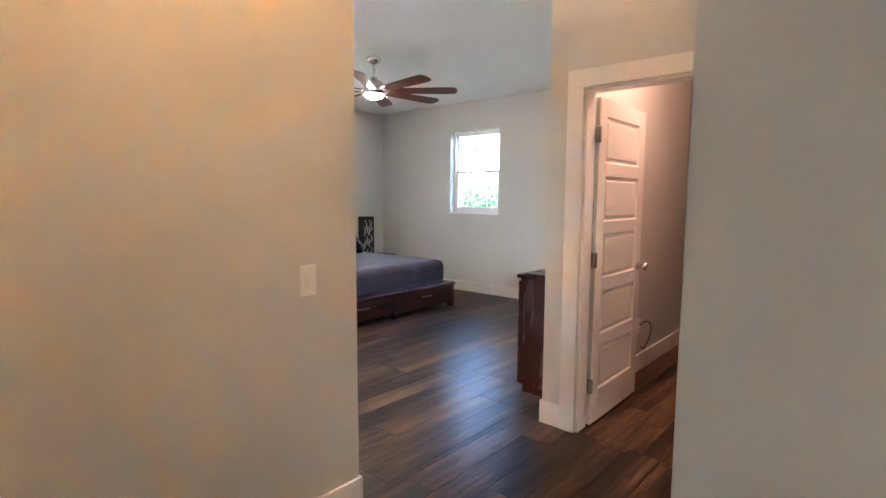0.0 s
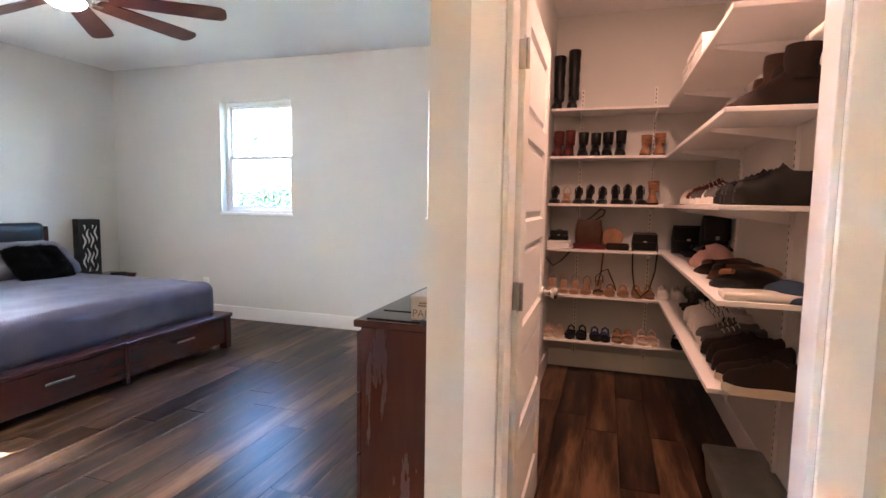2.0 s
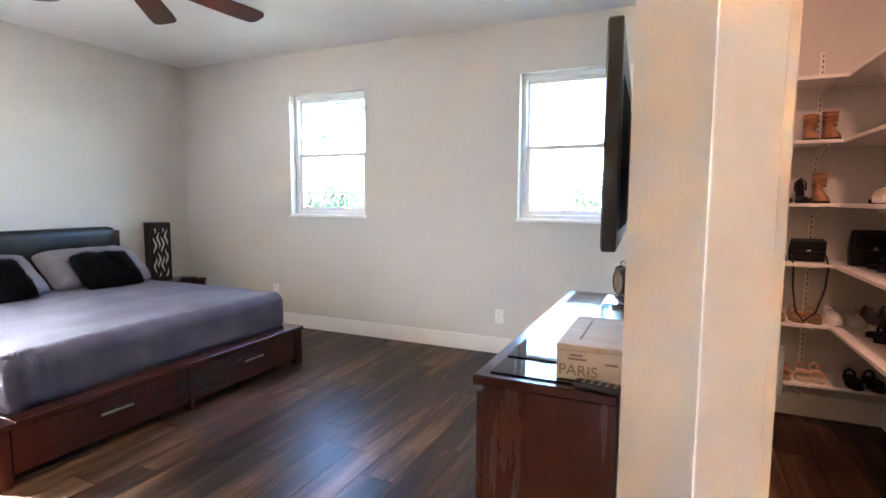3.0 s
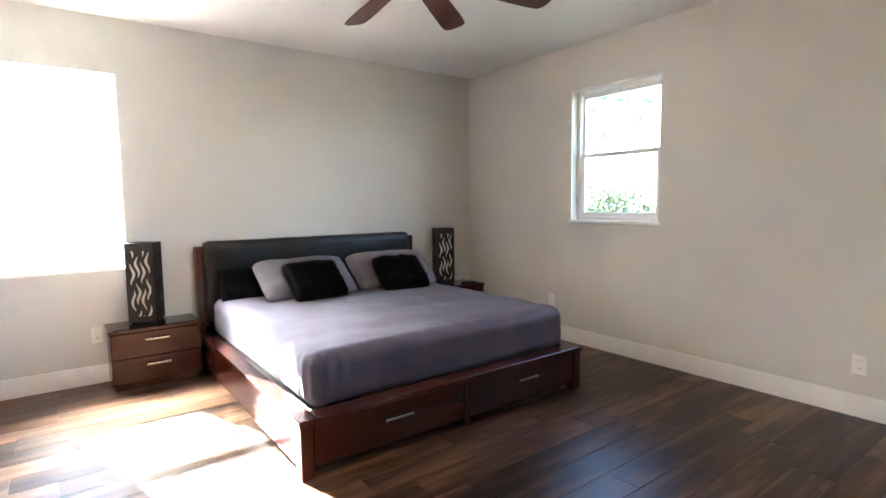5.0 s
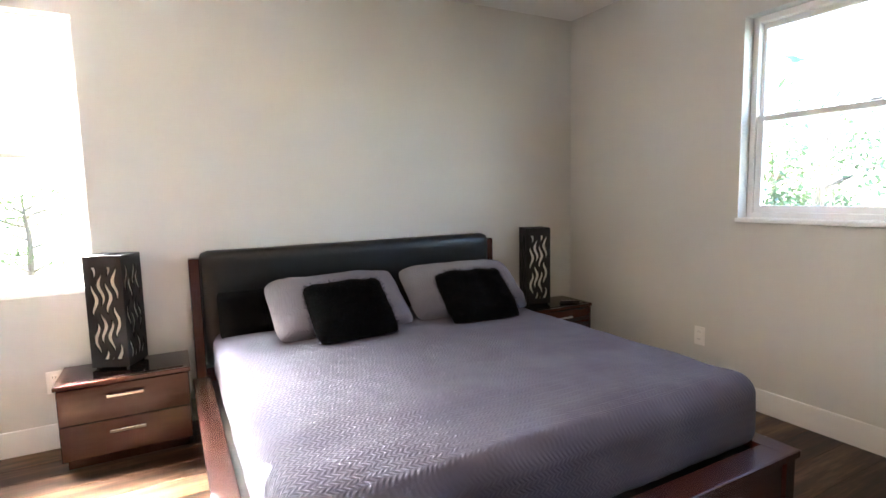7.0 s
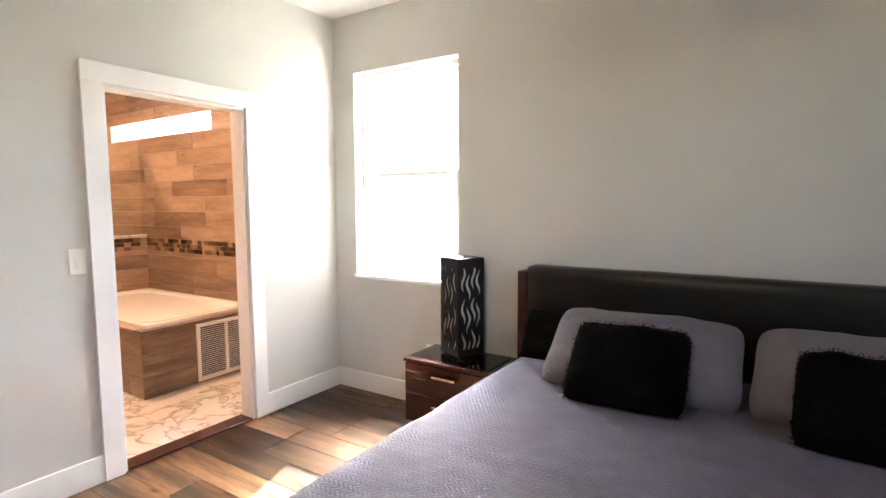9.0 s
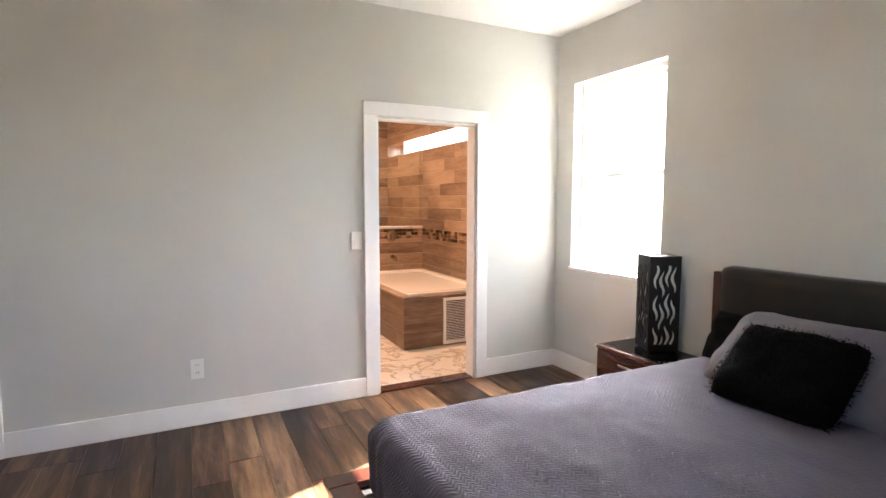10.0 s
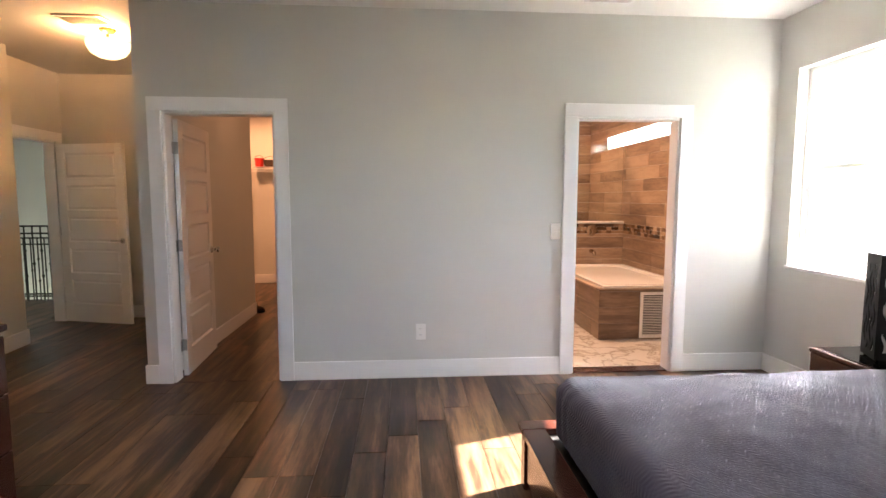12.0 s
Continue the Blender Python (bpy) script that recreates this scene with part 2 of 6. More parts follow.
def tube(bm, pts, r, n=8, caps=True):
    """A round bar along points; r is one radius or one for each point."""
    pts = [Vector(p) for p in pts]
    rs = r if isinstance(r, (list, tuple)) else [r] * len(pts)
    rings, side = [], None
    for i, p in enumerate(pts):
        d = (pts[min(i + 1, len(pts) - 1)] - pts[max(i - 1, 0)]).normalized()
        if side is None:
            side = d.orthogonal().normalized()
        side = (side - d * side.dot(d)).normalized()
        up = d.cross(side)
        rings.append([bm.verts.new(p + rs[i] * (math.cos(a) * side + math.sin(a) * up)) for a in (2 * math.pi * k / n for k in range(n))])
    for a, b in zip(rings, rings[1:]):
        for k in range(n):
            bm.faces.new((a[k], a[(k + 1) % n], b[(k + 1) % n], b[k]))
    if caps:
        bm.faces.new(rings[0][::-1])
        bm.faces.new(rings[-1])
    return bm


def lathe(bm, profile, centre=(0, 0), n=24):
    """Turn (radius, z) pairs about a vertical axis."""
    rings = []
    for r, z in profile:
        if r < 1e-5:
            rings.append([bm.verts.new((centre[0], centre[1], z))])
        else:
            rings.append([bm.verts.new((centre[0] + r * math.cos(2 * math.pi * k / n), centre[1] + r * math.sin(2 * math.pi * k / n), z)) for k in range(n)])
    for a, b in zip(rings, rings[1:]):
        for k in range(n):
            q = [a[k % len(a)], a[(k + 1) % len(a)], b[(k + 1) % len(b)], b[k % len(b)]]
            q = list(dict.fromkeys(q))
            if len(q) > 2:
                bm.faces.new(q)
    return bm


def loft(bm, rings, caps=True):
    rs = [[bm.verts.new(p) for p in ring] for ring in rings]
    n = len(rs[0])
    for a, b in zip(rs, rs[1:]):
        for k in range(n):
            bm.faces.new((a[k], a[(k + 1) % n], b[(k + 1) % n], b[k]))
    if caps:
        bm.faces.new(rs[0][::-1])
        bm.faces.new(rs[-1])
    return bm


def mesh_of(name, bm, material, smooth=False):
    bmesh.ops.recalc_face_normals(bm, faces=bm.faces)
    me = bpy.data.meshes.new(name)
    bm.to_mesh(me)
    bm.free()
    me.materials.append(material)
    if smooth:
        me.polygons.foreach_set("use_smooth", [True] * len(me.polygons))
        me.set_sharp_from_angle(angle=radians(40))
    return me


def part(name, bm, material, parent, label="", smooth=False):
    ob = new(name, mesh_of(name, bm, material, smooth))
    ob.parent = parent
    if label:
        ob["label"] = label
    return ob


def thing(name, label, category, m=None, group="", kind=""):
    ob = new(name)
    ob.empty_display_size = 0.1
    if m is not None:
        ob.matrix_basis = m
    return tagged(ob, label, category, group, kind)


def solid(name, bm, material, label, category, kind="structure", smooth=False):
    return tagged(new(name, mesh_of(name, bm, material, smooth)), label, category, kind=kind)


def wall(name, axis, a0, a1, face0, face1, z0, z1, holes=(), label="", material=None):
    """A wall along x or y with openings (from, to, bottom, top) cut through its thickness."""
    us = sorted({a0, a1, *(h[0] for h in holes), *(h[1] for h in holes)})
    zs = sorted({z0, z1, *(h[2] for h in holes), *(h[3] for h in holes)})
    solid_cell = {}
    for i in range(len(us) - 1):
        for k in range(len(zs) - 1):
            u, z = (us[i] + us[i + 1]) / 2, (zs[k] + zs[k + 1]) / 2
            solid_cell[i, k] = not any(h[0] < u < h[1] and h[2] < z < h[3] for h in holes)
    bm = bmesh.new()
    cache = {}

    def v(u, f, z):
        key = (u, f, z)
        if key not in cache:
            cache[key] = bm.verts.new((u, f, z) if axis == "x" else (f, u, z))
        return cache[key]
    for (i, k), full in solid_cell.items():
        if not full:
            continue
        u0, u1, b, t = us[i], us[i + 1], zs[k], zs[k + 1]
        for f in (face0, face1):
            bm.faces.new((v(u0, f, b), v(u1, f, b), v(u1, f, t), v(u0, f, t)))
        for di, dk, c in ((-1, 0, ((u0, b), (u0, t))), (1, 0, ((u1, b), (u1, t))), (0, -1, ((u0, b), (u1, b))), (0, 1, ((u0, t), (u1, t)))):
            if not solid_cell.get((i + di, k + dk), False):
                (p, q), (r, s) = c
                bm.faces.new((v(p, face0, q), v(r, face0, s), v(r, face1, s), v(p, face1, q)))
    return solid(name, bm, material or WALL, label or "pale grey painted plaster wall", "wall")


# ---- the large structure ----
W, S, N, CE = -6.505, 1.683, 6.357, 2.83          # bedroom faces and ceiling
TV, SCY = -1.388, 3.046                          # television wall, shoe-closet front
HW, HE, EY = -1.555, 0.155, 0.46                # hall faces, jog in the hall
CW, CEAST, CN = -1.30, -0.10, 5.905             # shoe-closet faces
WIN1 = (1.89, 2.802, 0.90, 2.405)
WIN2 = (-4.974, -4.068, 1.195, 2.412)
WIN3 = (-2.54, -1.634, 1.195, 2.412)
BWIN = (-1.79, 0.115, 2.14, 2.315)
BATH = (-5.70, -4.865)                          # door openings along x
WALKIN = (-2.555, -1.745)
SHOES = (-1.16, -0.338)
HEAD = 2.055
OUT = 0.22

wall("wall_west", "y", -2.6, N + OUT, W, W - OUT, 0, CE, [WIN1, BWIN])
wall("wall_north", "x", W, TV, N, N + OUT, 0, CE, [WIN2, WIN3])
wall("wall_south", "x", W, HW, S, S - 0.12, 0, CE, [(*BATH, -0.01, HEAD), (*WALKIN, -0.01, HEAD)])
wall("wall_television", "y", SCY, N, TV, CW, 0, CE)
wall("wall_shoe_closet_front", "x", CW, HE + 0.12, SCY - 0.0, SCY + 0.115, 0, CE, [(*SHOES, -0.01, HEAD)])
wall("wall_shoe_closet_north", "x", CW, CEAST + 0.12, CN, CN + 0.16, 0, CE)
wall("wall_shoe_closet_east", "y", SCY + 0.115, CN, CEAST, CEAST + 0.12, 0, CE)
HALL_SKEW = 4.1                                 # the hall's east wall runs slightly askew
wall("wall_hall_east", "y", 0, SCY - EY, 0, 0.12, 0, CE).matrix_basis = pose(HE, EY, 0, 0, 0, HALL_SKEW)
wall("wall_hall_jog", "x", HE + 0.001, 0.67, EY - 0.002, EY + 0.12, 0, CE)
wall("wall_entry", "y", -0.66, EY, 0.40, 0.52, 0, CE, [(-0.52, 0.32, -0.01, HEAD)])
wall("wall_hall_south", "x", HW - 0.12, 0.55, -0.78, -0.66, 0, CE)
wall("wall_hall_west", "y", -0.66, S - 0.12, HW - 0.12, HW, 0, CE)
wall("wall_bath_east", "y", -2.48, S - 0.12, -3.4, -3.28, 0, CE)
wall("wall_bath_south", "x", W, -3.4, -2.6, -2.48, 0, CE)
wall("wall_walk_in_south", "x", -3.28, 0.67, -3.32, -3.2, 0, CE)
wall("wall_walk_in_west", "y", -3.2, -2.48, -3.4, -3.28, 0, CE)
wall("wall_walk_in_east", "y", -3.2, -0.78, 0.55, 0.67, 0, CE)
# landing beyond the entry door
wall("wall_landing_far", "x", 0.67, 5.2, -5.12, -5.0, -3.0, CE)
wall("wall_landing_east", "y", -5.0, 1.2, 5.08, 5.2, -3.0, CE)
wall("wall_landing_north", "x", 0.67, 5.08, 1.2, 1.32, 0, CE)
wall("wall_landing_west", "y", -5.0, -3.32, 0.55, 0.67, -3.0, CE)

bm = bmesh.new()
box(bm, W - OUT, 5.2, -5.12, N + OUT, CE, CE + 0.14)
solid("ceiling", bm, CEIL, "flat white painted ceiling", "ceiling")
bm = bmesh.new()
box(bm, -3.4, 0.67, -3.32, N + OUT, -0.2, -0.008)
box(bm, W - OUT, -3.4, S - 0.12, N + OUT, -0.2, -0.008)
box(bm, 0.67, 5.08, -1.9, 1.32, -0.2, -0.008)
floor = solid("floor", bm, SUBFLOOR, "dark brown wood-look plank floor with fine joints", "floor")
bm = bmesh.new()
box(bm, W - OUT, -3.4, -2.6, S - 0.12, -0.2, -0.006)
bath_floor = solid("floor_bath", bm, GROUT, "polished white marble tile floor with brown veins", "floor")
bm = bmesh.new()
box(bm, 0.67, 5.08, -5.0, -1.9, -3.2, -3.0)
solid("floor_stairwell", bm, SUBFLOOR, "dark floor at the foot of the stairwell", "floor")


def baseboard(a, b, face, axis, out, name="baseboard"):
    """A flat board 0.145 high along a wall; out: the way it stands off the wall."""
    bm = bmesh.new()
    lo, hi = sorted((face, face + out * 0.014))
    if axis == "x":
        box(bm, a, b, lo, hi, 0.0, 0.145, 0.003)
    else:
        box(bm, lo, hi, a, b, 0.0, 0.145, 0.003)
    return solid(name, bm, TRIM, "white painted flat baseboard", "baseboard")


T = 0.10
baseboard(W + 0.014, BATH[0] - T, S, "x", 1)
baseboard(BATH[1] + T, WALKIN[0] - T, S, "x", 1)
baseboard(WALKIN[1] + T, HW + 0.014, S, "x", 1)
baseboard(S, N, W, "y", 1)
baseboard(W + 0.014, TV - 0.014, N, "x", -1)
baseboard(SCY - 0.014, N, TV, "y", -1)
baseboard(TV, SHOES[0] - T, SCY, "x", -1)
baseboard(SHOES[1] + T, -0.05, SCY, "x", -1)
baseboard(-0.014, SCY - EY - 0.012, 0, "y", -1).matrix_basis = pose(HE, EY, 0, 0, 0, HALL_SKEW)
baseboard(HE, 0.386, EY, "x", -1)
baseboard(-0.646, S, HW, "y", 1)
baseboard(HW + 0.014, 0.386, -0.66, "x", 1)
baseboard(SCY + 0.115, CN, CW, "y", 1)
baseboard(CW + 0.014, CEAST - 0.014, CN, "x", -1)
baseboard(SCY + 0.115, CN, CEAST, "y", -1)
baseboard(-0.78, S - 0.12, HW - 0.12, "y", -1)
baseboard(-3.28, 0.55, -3.2, "x", 1)


def casing(x0, x1, top, face, out, along="x", name="trim", liner=0.12, stop=True):
    """Flat casing round an opening, with the jamb lining through the wall."""
    th = thing(name, "white painted flat door casing and jamb", "door frame", kind="structure")
    lo, hi = sorted((face, face + out * 0.02))
    # lining through the wall, from this face back
    l0, l1 = sorted((face - out * liner, face + out * 0.0))
    for nm, a, b, z0, z1, f0, f1 in (("casing", x0 - T, x0, 0, top + T, lo, hi), ("casing", x1, x1 + T, 0, top + T, lo, hi), ("casing", x0, x1, top, top + T, lo, hi),
                                     ("jamb", x0, x0 + 0.018, 0, top - 0.018, l0, l1), ("jamb", x1 - 0.018, x1, 0, top - 0.018, l0, l1), ("jamb", x0, x1, top - 0.018, top, l0, l1)):
        if nm == "jamb" and not liner:
            continue
        bm = bmesh.new()
        if nm == "casing" and z0 == 0:
            z1 = top
        if nm == "casing" and z0 == top:
            a, b = x0 - T, x1 + T
        if along == "x":
            box(bm, a, b, f0, f1, z0, z1, 0.0025)
        else:
            box(bm, f0, f1, a, b, z0, z1, 0.0025)
        part(nm, bm, TRIM, th)
    return th


casing(*SHOES, HEAD, SCY, -1, liner=0.115)
casing(*WALKIN, HEAD, S, 1)
casing(*BATH, HEAD, S, 1)
casing(-0.52, 0.32, HEAD, 0.40, -1, "y")
casing(*BATH, HEAD, S - 0.12, -1, liner=0.0)


def window(name, a0, a1, z0, z1, face, out, along, label):
    """Single-hung white vinyl window set back in a plastered opening. out: from the room to outdoors."""
    th = thing(name, label, "window", kind="structure")
    back = face + out * 0.085

    def b(bm, u0, u1, d0, d1, zz0, zz1, bev=0.003):
        f0, f1 = sorted((back + out * d0, back + out * d1))
        return box(bm, u0, u1, f0, f1, zz0, zz1, bev) if along == "x" else box(bm, f0, f1, u0, u1, zz0, zz1, bev)
    zm = (z0 + z1) / 2
    e = 0.001
    fw, sw = 0.038, 0.040
    bm = bmesh.new()
    for u0, u1, q0, q1 in ((a0 + e, a0 + fw, z0 + e, z1 - e), (a1 - fw, a1 - e, z0 + e, z1 - e), (a0 + fw, a1 - fw, z1 - fw, z1 - e), (a0 + fw, a1 - fw, z0 + e, z0 + fw)):
        b(bm, u0, u1, 0, 0.08, q0, q1)
    part("window_frame", bm, VINYL, th)
    for nm, q0, q1, d0, rail in (("sash", z0 + fw, zm + 0.018, 0.008, sw), ("sash", zm - 0.018, z1 - fw, 0.042, 0.022)):
        bm = bmesh.new()
        l0, l1 = a0 + fw + e, a1 - fw - e
        b(bm, l0, l0 + rail, d0, d0 + 0.03, q0 + e, q1 - e)
        b(bm, l1 - rail, l1, d0, d0 + 0.03, q0 + e, q1 - e)
        b(bm, l0 + rail, l1 - rail, d0, d0 + 0.03, q1 - 0.034, q1 - e)
        b(bm, l0 + rail, l1 - rail, d0, d0 + 0.03, q0 + e, q0 + max(rail, 0.034))
        sash = part(nm, bm, VINYL, th)
        bm = bmesh.new()
        b(bm, l0 + rail - 0.004, l1 - rail + 0.004, d0 + 0.013, d0 + 0.017, q0 + 0.03, q1 - 0.03, 0)
        pane = part("pane", bm, PANE, sash, "clear glass pane")
        pane.visible_shadow = False
    for c in (0.28, 0.72):
        u = a0 + (a1 - a0) * c
        bm = bmesh.new()
        b(bm, u - 0.028, u + 0.028, -0.006, 0.02, zm + 0.018, zm + 0.03, 0.004)
        part("latch", bm, VINYL, th)
    bm = bmesh.new()
    s0, s1 = sorted((face - out * 0.018, back + out * 0.0))
    if along == "x":
        box(bm, a0 - 0.012, a1 + 0.012, s0, face - out * 0.0005 if out > 0 else s1, z0 - 0.022, z0 + 0.004, 0.004)
        box(bm, a0 + e, a1 - e, min(face, back), max(face, back), z0 + e, z0 + 0.005)
    else:
        box(bm, face - out * 0.0005, face - out * 0.018, a0 - 0.012, a1 + 0.012, z0 - 0.022, z0 + 0.004, 0.004)
        box(bm, min(face, back), max(face, back), a0 + e, a1 - e, z0 + e, z0 + 0.005)
    part("window_sill", bm, TRIM, th, "white painted window sill")
    return th


window("window_1", *WIN1, W, -1, "y", "tall white vinyl single-hung window, closed, sunlit")
window("window_2", *WIN2, N, 1, "x", "white vinyl single-hung window, closed, plastered reveal")
window("window_3", *WIN3, N, 1, "x", "white vinyl single-hung window behind the television")
th = thing("window_4", "narrow horizontal clerestory window in white vinyl frame", "window", kind="structure")
bm = bmesh.new()
for y0, y1, z0, z1 in ((BWIN[0] + 0.001, BWIN[0] + 0.03, BWIN[2] + 0.001, BWIN[3] - 0.001), (BWIN[1] - 0.03, BWIN[1] - 0.001, BWIN[2] + 0.001, BWIN[3] - 0.001),
                       (BWIN[0] + 0.03, BWIN[1] - 0.03, BWIN[2] + 0.001, BWIN[2] + 0.028), (BWIN[0] + 0.03, BWIN[1] - 0.03, BWIN[3] - 0.028, BWIN[3] - 0.001)):
    box(bm, W - 0.14, W - 0.08, y0, y1, z0, z1, 0.002)
part("window_frame", bm, VINYL, th)
bm = bmesh.new()
box(bm, W - 0.112, W - 0.108, BWIN[0] + 0.03, BWIN[1] - 0.03, BWIN[2] + 0.028, BWIN[3] - 0.028)
part("pane", bm, PANE, th).visible_shadow = False


# ---- doors ----
def door_leaf(name, width, label, m, lever=True, flip=1, handle_z=0.95, spring=False):
    """Five-panel door leaf; local x runs from the hinge, y through the thickness, z up."""
    th = thing(name, label, "door", m, kind="structure")
    h, t, st = 2.02, 0.035, 0.105
    ph, rail = 0.278, 0.078
    z = 0.215
    panels = []
    for i in range(5):
        panels.append((z, z + ph))
        z += ph + rail
    bm = bmesh.new()
    box(bm, 0.004, st, -t / 2, t / 2, 0.01, h, 0.002)
    box(bm, width - st, width - 0.004, -t / 2, t / 2, 0.01, h, 0.002)
    edges = [0.01] + [e for p in panels for e in p] + [h]
    for a, b in zip(edges[0::2], edges[1::2]):
        box(bm, st, width - st, -t / 2, t / 2, a, b)
    leaf = part("leaf", bm, DOORP, th)
    for a, b in panels:
        bm = bmesh.new()
        for s in (-1, 1):
            # moulded slope down to a flat raised field
            x0, x1 = st, width - st
            rings = []
            for inset, depth in ((0, t / 2 - 0.0002), (0.010, t / 2 - 0.012), (0.022, t / 2 - 0.012), (0.034, t / 2 - 0.004)):
                rings.append([(x0 + inset, s * depth, a + inset), (x1 - inset, s * depth, a + inset), (x1 - inset, s * depth, b - inset), (x0 + inset, s * depth, b - inset)])
            rs = [[bm.verts.new(p) for p in r] for r in rings]
            for r0, r1 in zip(rs, rs[1:]):
                for k in range(4):
                    bm.faces.new((r0[k], r0[(k + 1) % 4], r1[(k + 1) % 4], r1[k]))
            bm.faces.new(rs[-1])
        part("panel", bm, DOORP, leaf)
    for z in (0.26, 1.05, 1.80):
        bm = bmesh.new()
        tube(bm, [(0.0, flip * 0.024, z - 0.045), (0.0, flip * 0.024, z + 0.045)], 0.007, 10)
        box(bm, 0.0, 0.004, -0.016, 0.016, z - 0.045, z + 0.045, 0.001)
        box(bm, -0.034, 0.0, flip * 0.017, flip * 0.0195, z - 0.045, z + 0.045, 0.001)
        part("hinge", bm, CHROME_DARK, th, "satin steel butt hinge")
    for s in (-1, 1):
        bm = bmesh.new()
        x = width - 0.062
        lathe(bm, [(0, 0.0), (0.031, 0.0), (0.031, 0.006), (0.026, 0.010), (0.011, 0.012), (0.011, 0.045), (0, 0.045)], n=16)
        if lever:
            box(bm, -0.115, 0.012, -0.010, 0.010, 0.038, 0.052, 0.004)
        else:
            lathe(bm, [(0.011, 0.03), (0.022, 0.042), (0.028, 0.056), (0.024, 0.068), (0.0, 0.073)], n=16)
        bm.transform(Matrix.Translation((x, s * t / 2, handle_z)) @ Matrix.Rotation(radians(-90 * s), 4, "X"))
        part("door_handle", bm, CHROME, th, "satin nickel handle", True)
    return th


door_leaf("door_1", 0.765, "white five-panel door standing open into the shoe closet", pose(-1.142, 3.176, 0, 0, 0, 90.5), False, -1)
door_leaf("door_2", 0.80, "white five-panel door standing open into the walk-in closet", pose(-1.779, 1.548, 0, 0, 0, -86), False, 1)
door_leaf("door_3", 0.88, "white five-panel entry door standing open against the wall", pose(0.372, -0.505, 0, 0, 0, 164), True, 1)


# ---- bed ----
def rounded_slab(bm, x0, x1, y0, y1, z0, z1, r, nx=40, ny=40, nz=8, swell=0.0, rough=0.0, seed=0):
    """A soft box: a grid over all six sides, pulled in at its edges."""
    cx, cy, cz = (x0 + x1) / 2, (y0 + y1) / 2, (z0 + z1) / 2
    hx, hy, hz = (x1 - x0) / 2, (y1 - y0) / 2, (z1 - z0) / 2
    cache = {}

    def vert(i, j, k):
        key = (i, j, k)
        if key in cache:
            return cache[key]
        p = Vector((-hx + 2 * hx * i / nx, -hy + 2 * hy * j / ny, -hz + 2 * hz * k / nz))
        q = Vector((max(-hx + r, min(hx - r, p.x)), max(-hy + r, min(hy - r, p.y)), max(-hz + r, min(hz - r, p.z))))
        d = p - q
        if d.length > 1e-6:
            p = q + d.normalized() * min(r, d.length)
        s = Vector((p.x / hx, p.y / hy, p.z / hz))
        p.z += swell * max(0, 1 - s.x ** 2) * max(0, 1 - s.y ** 2) * (1 if p.z > 0 else -1) * (abs(s.z) ** 2)
        if rough:
            w = Vector((cx, cy, cz)) + p
            p += Vector((p.x / hx, p.y / hy, p.z / hz)).normalized() * rough * (noise.noise(w * 5 + Vector((seed, 0, 0))) + 0.5 * noise.noise(w * 13))
        cache[key] = bm.verts.new((cx + p.x, cy + p.y, cz + p.z))
        return cache[key]
    for k in (0, nz):
        for i in range(nx):
            for j in range(ny):
                bm.faces.new((vert(i, j, k), vert(i + 1, j, k), vert(i + 1, j + 1, k), vert(i, j + 1, k)))
    for i in (0, nx):
        for j in range(ny):
            for k in range(nz):
                bm.faces.new((vert(i, j, k), vert(i, j + 1, k), vert(i, j + 1, k + 1), vert(i, j, k + 1)))
    for j in (0, ny):
        for i in range(nx):
            for k in range(nz):
                bm.faces.new((vert(i, j, k), vert(i + 1, j, k), vert(i + 1, j, k + 1), vert(i, j, k + 1)))
    return bm


BX0, BX1, BY0, BY1, RAIL = -6.345, -4.085, 3.27, 5.41, 0.32
bed = thing("bed", "dark cherry platform bed with black leather headboard and foot drawers", "bed")
for y0, y1 in ((BY0, BY0 + 0.09), (BY1 - 0.09, BY1)):
    bm = bmesh.new()
    box(bm, BX0, BX1 + 0.012, y0 - 0.008, y1, RAIL - 0.035, RAIL, 0.005, 2)
    part("side_rail_cap", bm, CHERRY, bed)
    bm = bmesh.new()
    box(bm, BX0, BX1 - 0.085, y0 + 0.012, y1 - 0.03, 0.05, RAIL - 0.036, 0.003)
    part("side_panel", bm, CHERRY, bed)
bm = bmesh.new()
box(bm, BX1 - 0.10, BX1 + 0.012, BY0 + 0.0905, BY1 - 0.0905, RAIL - 0.035, RAIL, 0.005, 2)
part("foot_rail_cap", bm, CHERRY, bed)
for y in (BY0, BY1 - 0.075):
    bm = bmesh.new()
    box(bm, BX1 - 0.08, BX1 - 0.004, y + 0.004, y + 0.071, 0.0, RAIL - 0.036, 0.004)
    part("leg", bm, CHERRY_UP, bed)
ym = (BY0 + BY1) / 2
bm = bmesh.new()
box(bm, BX1 - 0.07, BX1 - 0.008, ym - 0.02, ym + 0.02, 0.0, RAIL - 0.036, 0.003)
part("leg", bm, CHERRY_UP, bed)
for y0, y1 in ((BY0 + 0.078, ym - 0.023), (ym + 0.023, BY1 - 0.078)):
    bm = bmesh.new()
    box(bm, BX1 - 0.06, BX1 - 0.014, y0, y1, 0.055, RAIL - 0.042, 0.003)
    drawer = part("drawer", bm, CHERRY, bed)
    bm = bmesh.new()
    c = (y0 + y1) / 2
    for s in (-1, 1):
        box(bm, BX1 - 0.0135, BX1 + 0.018, c + s * 0.082 - 0.006, c + s * 0.082 + 0.006, 0.196, 0.208, 0.001)
    box(bm, BX1 + 0.018, BX1 + 0.026, c - 0.092, c + 0.092, 0.194, 0.210, 0.002)
    part("handle", bm, CHROME, drawer, "brushed nickel bar handle")
bm = bmesh.new()
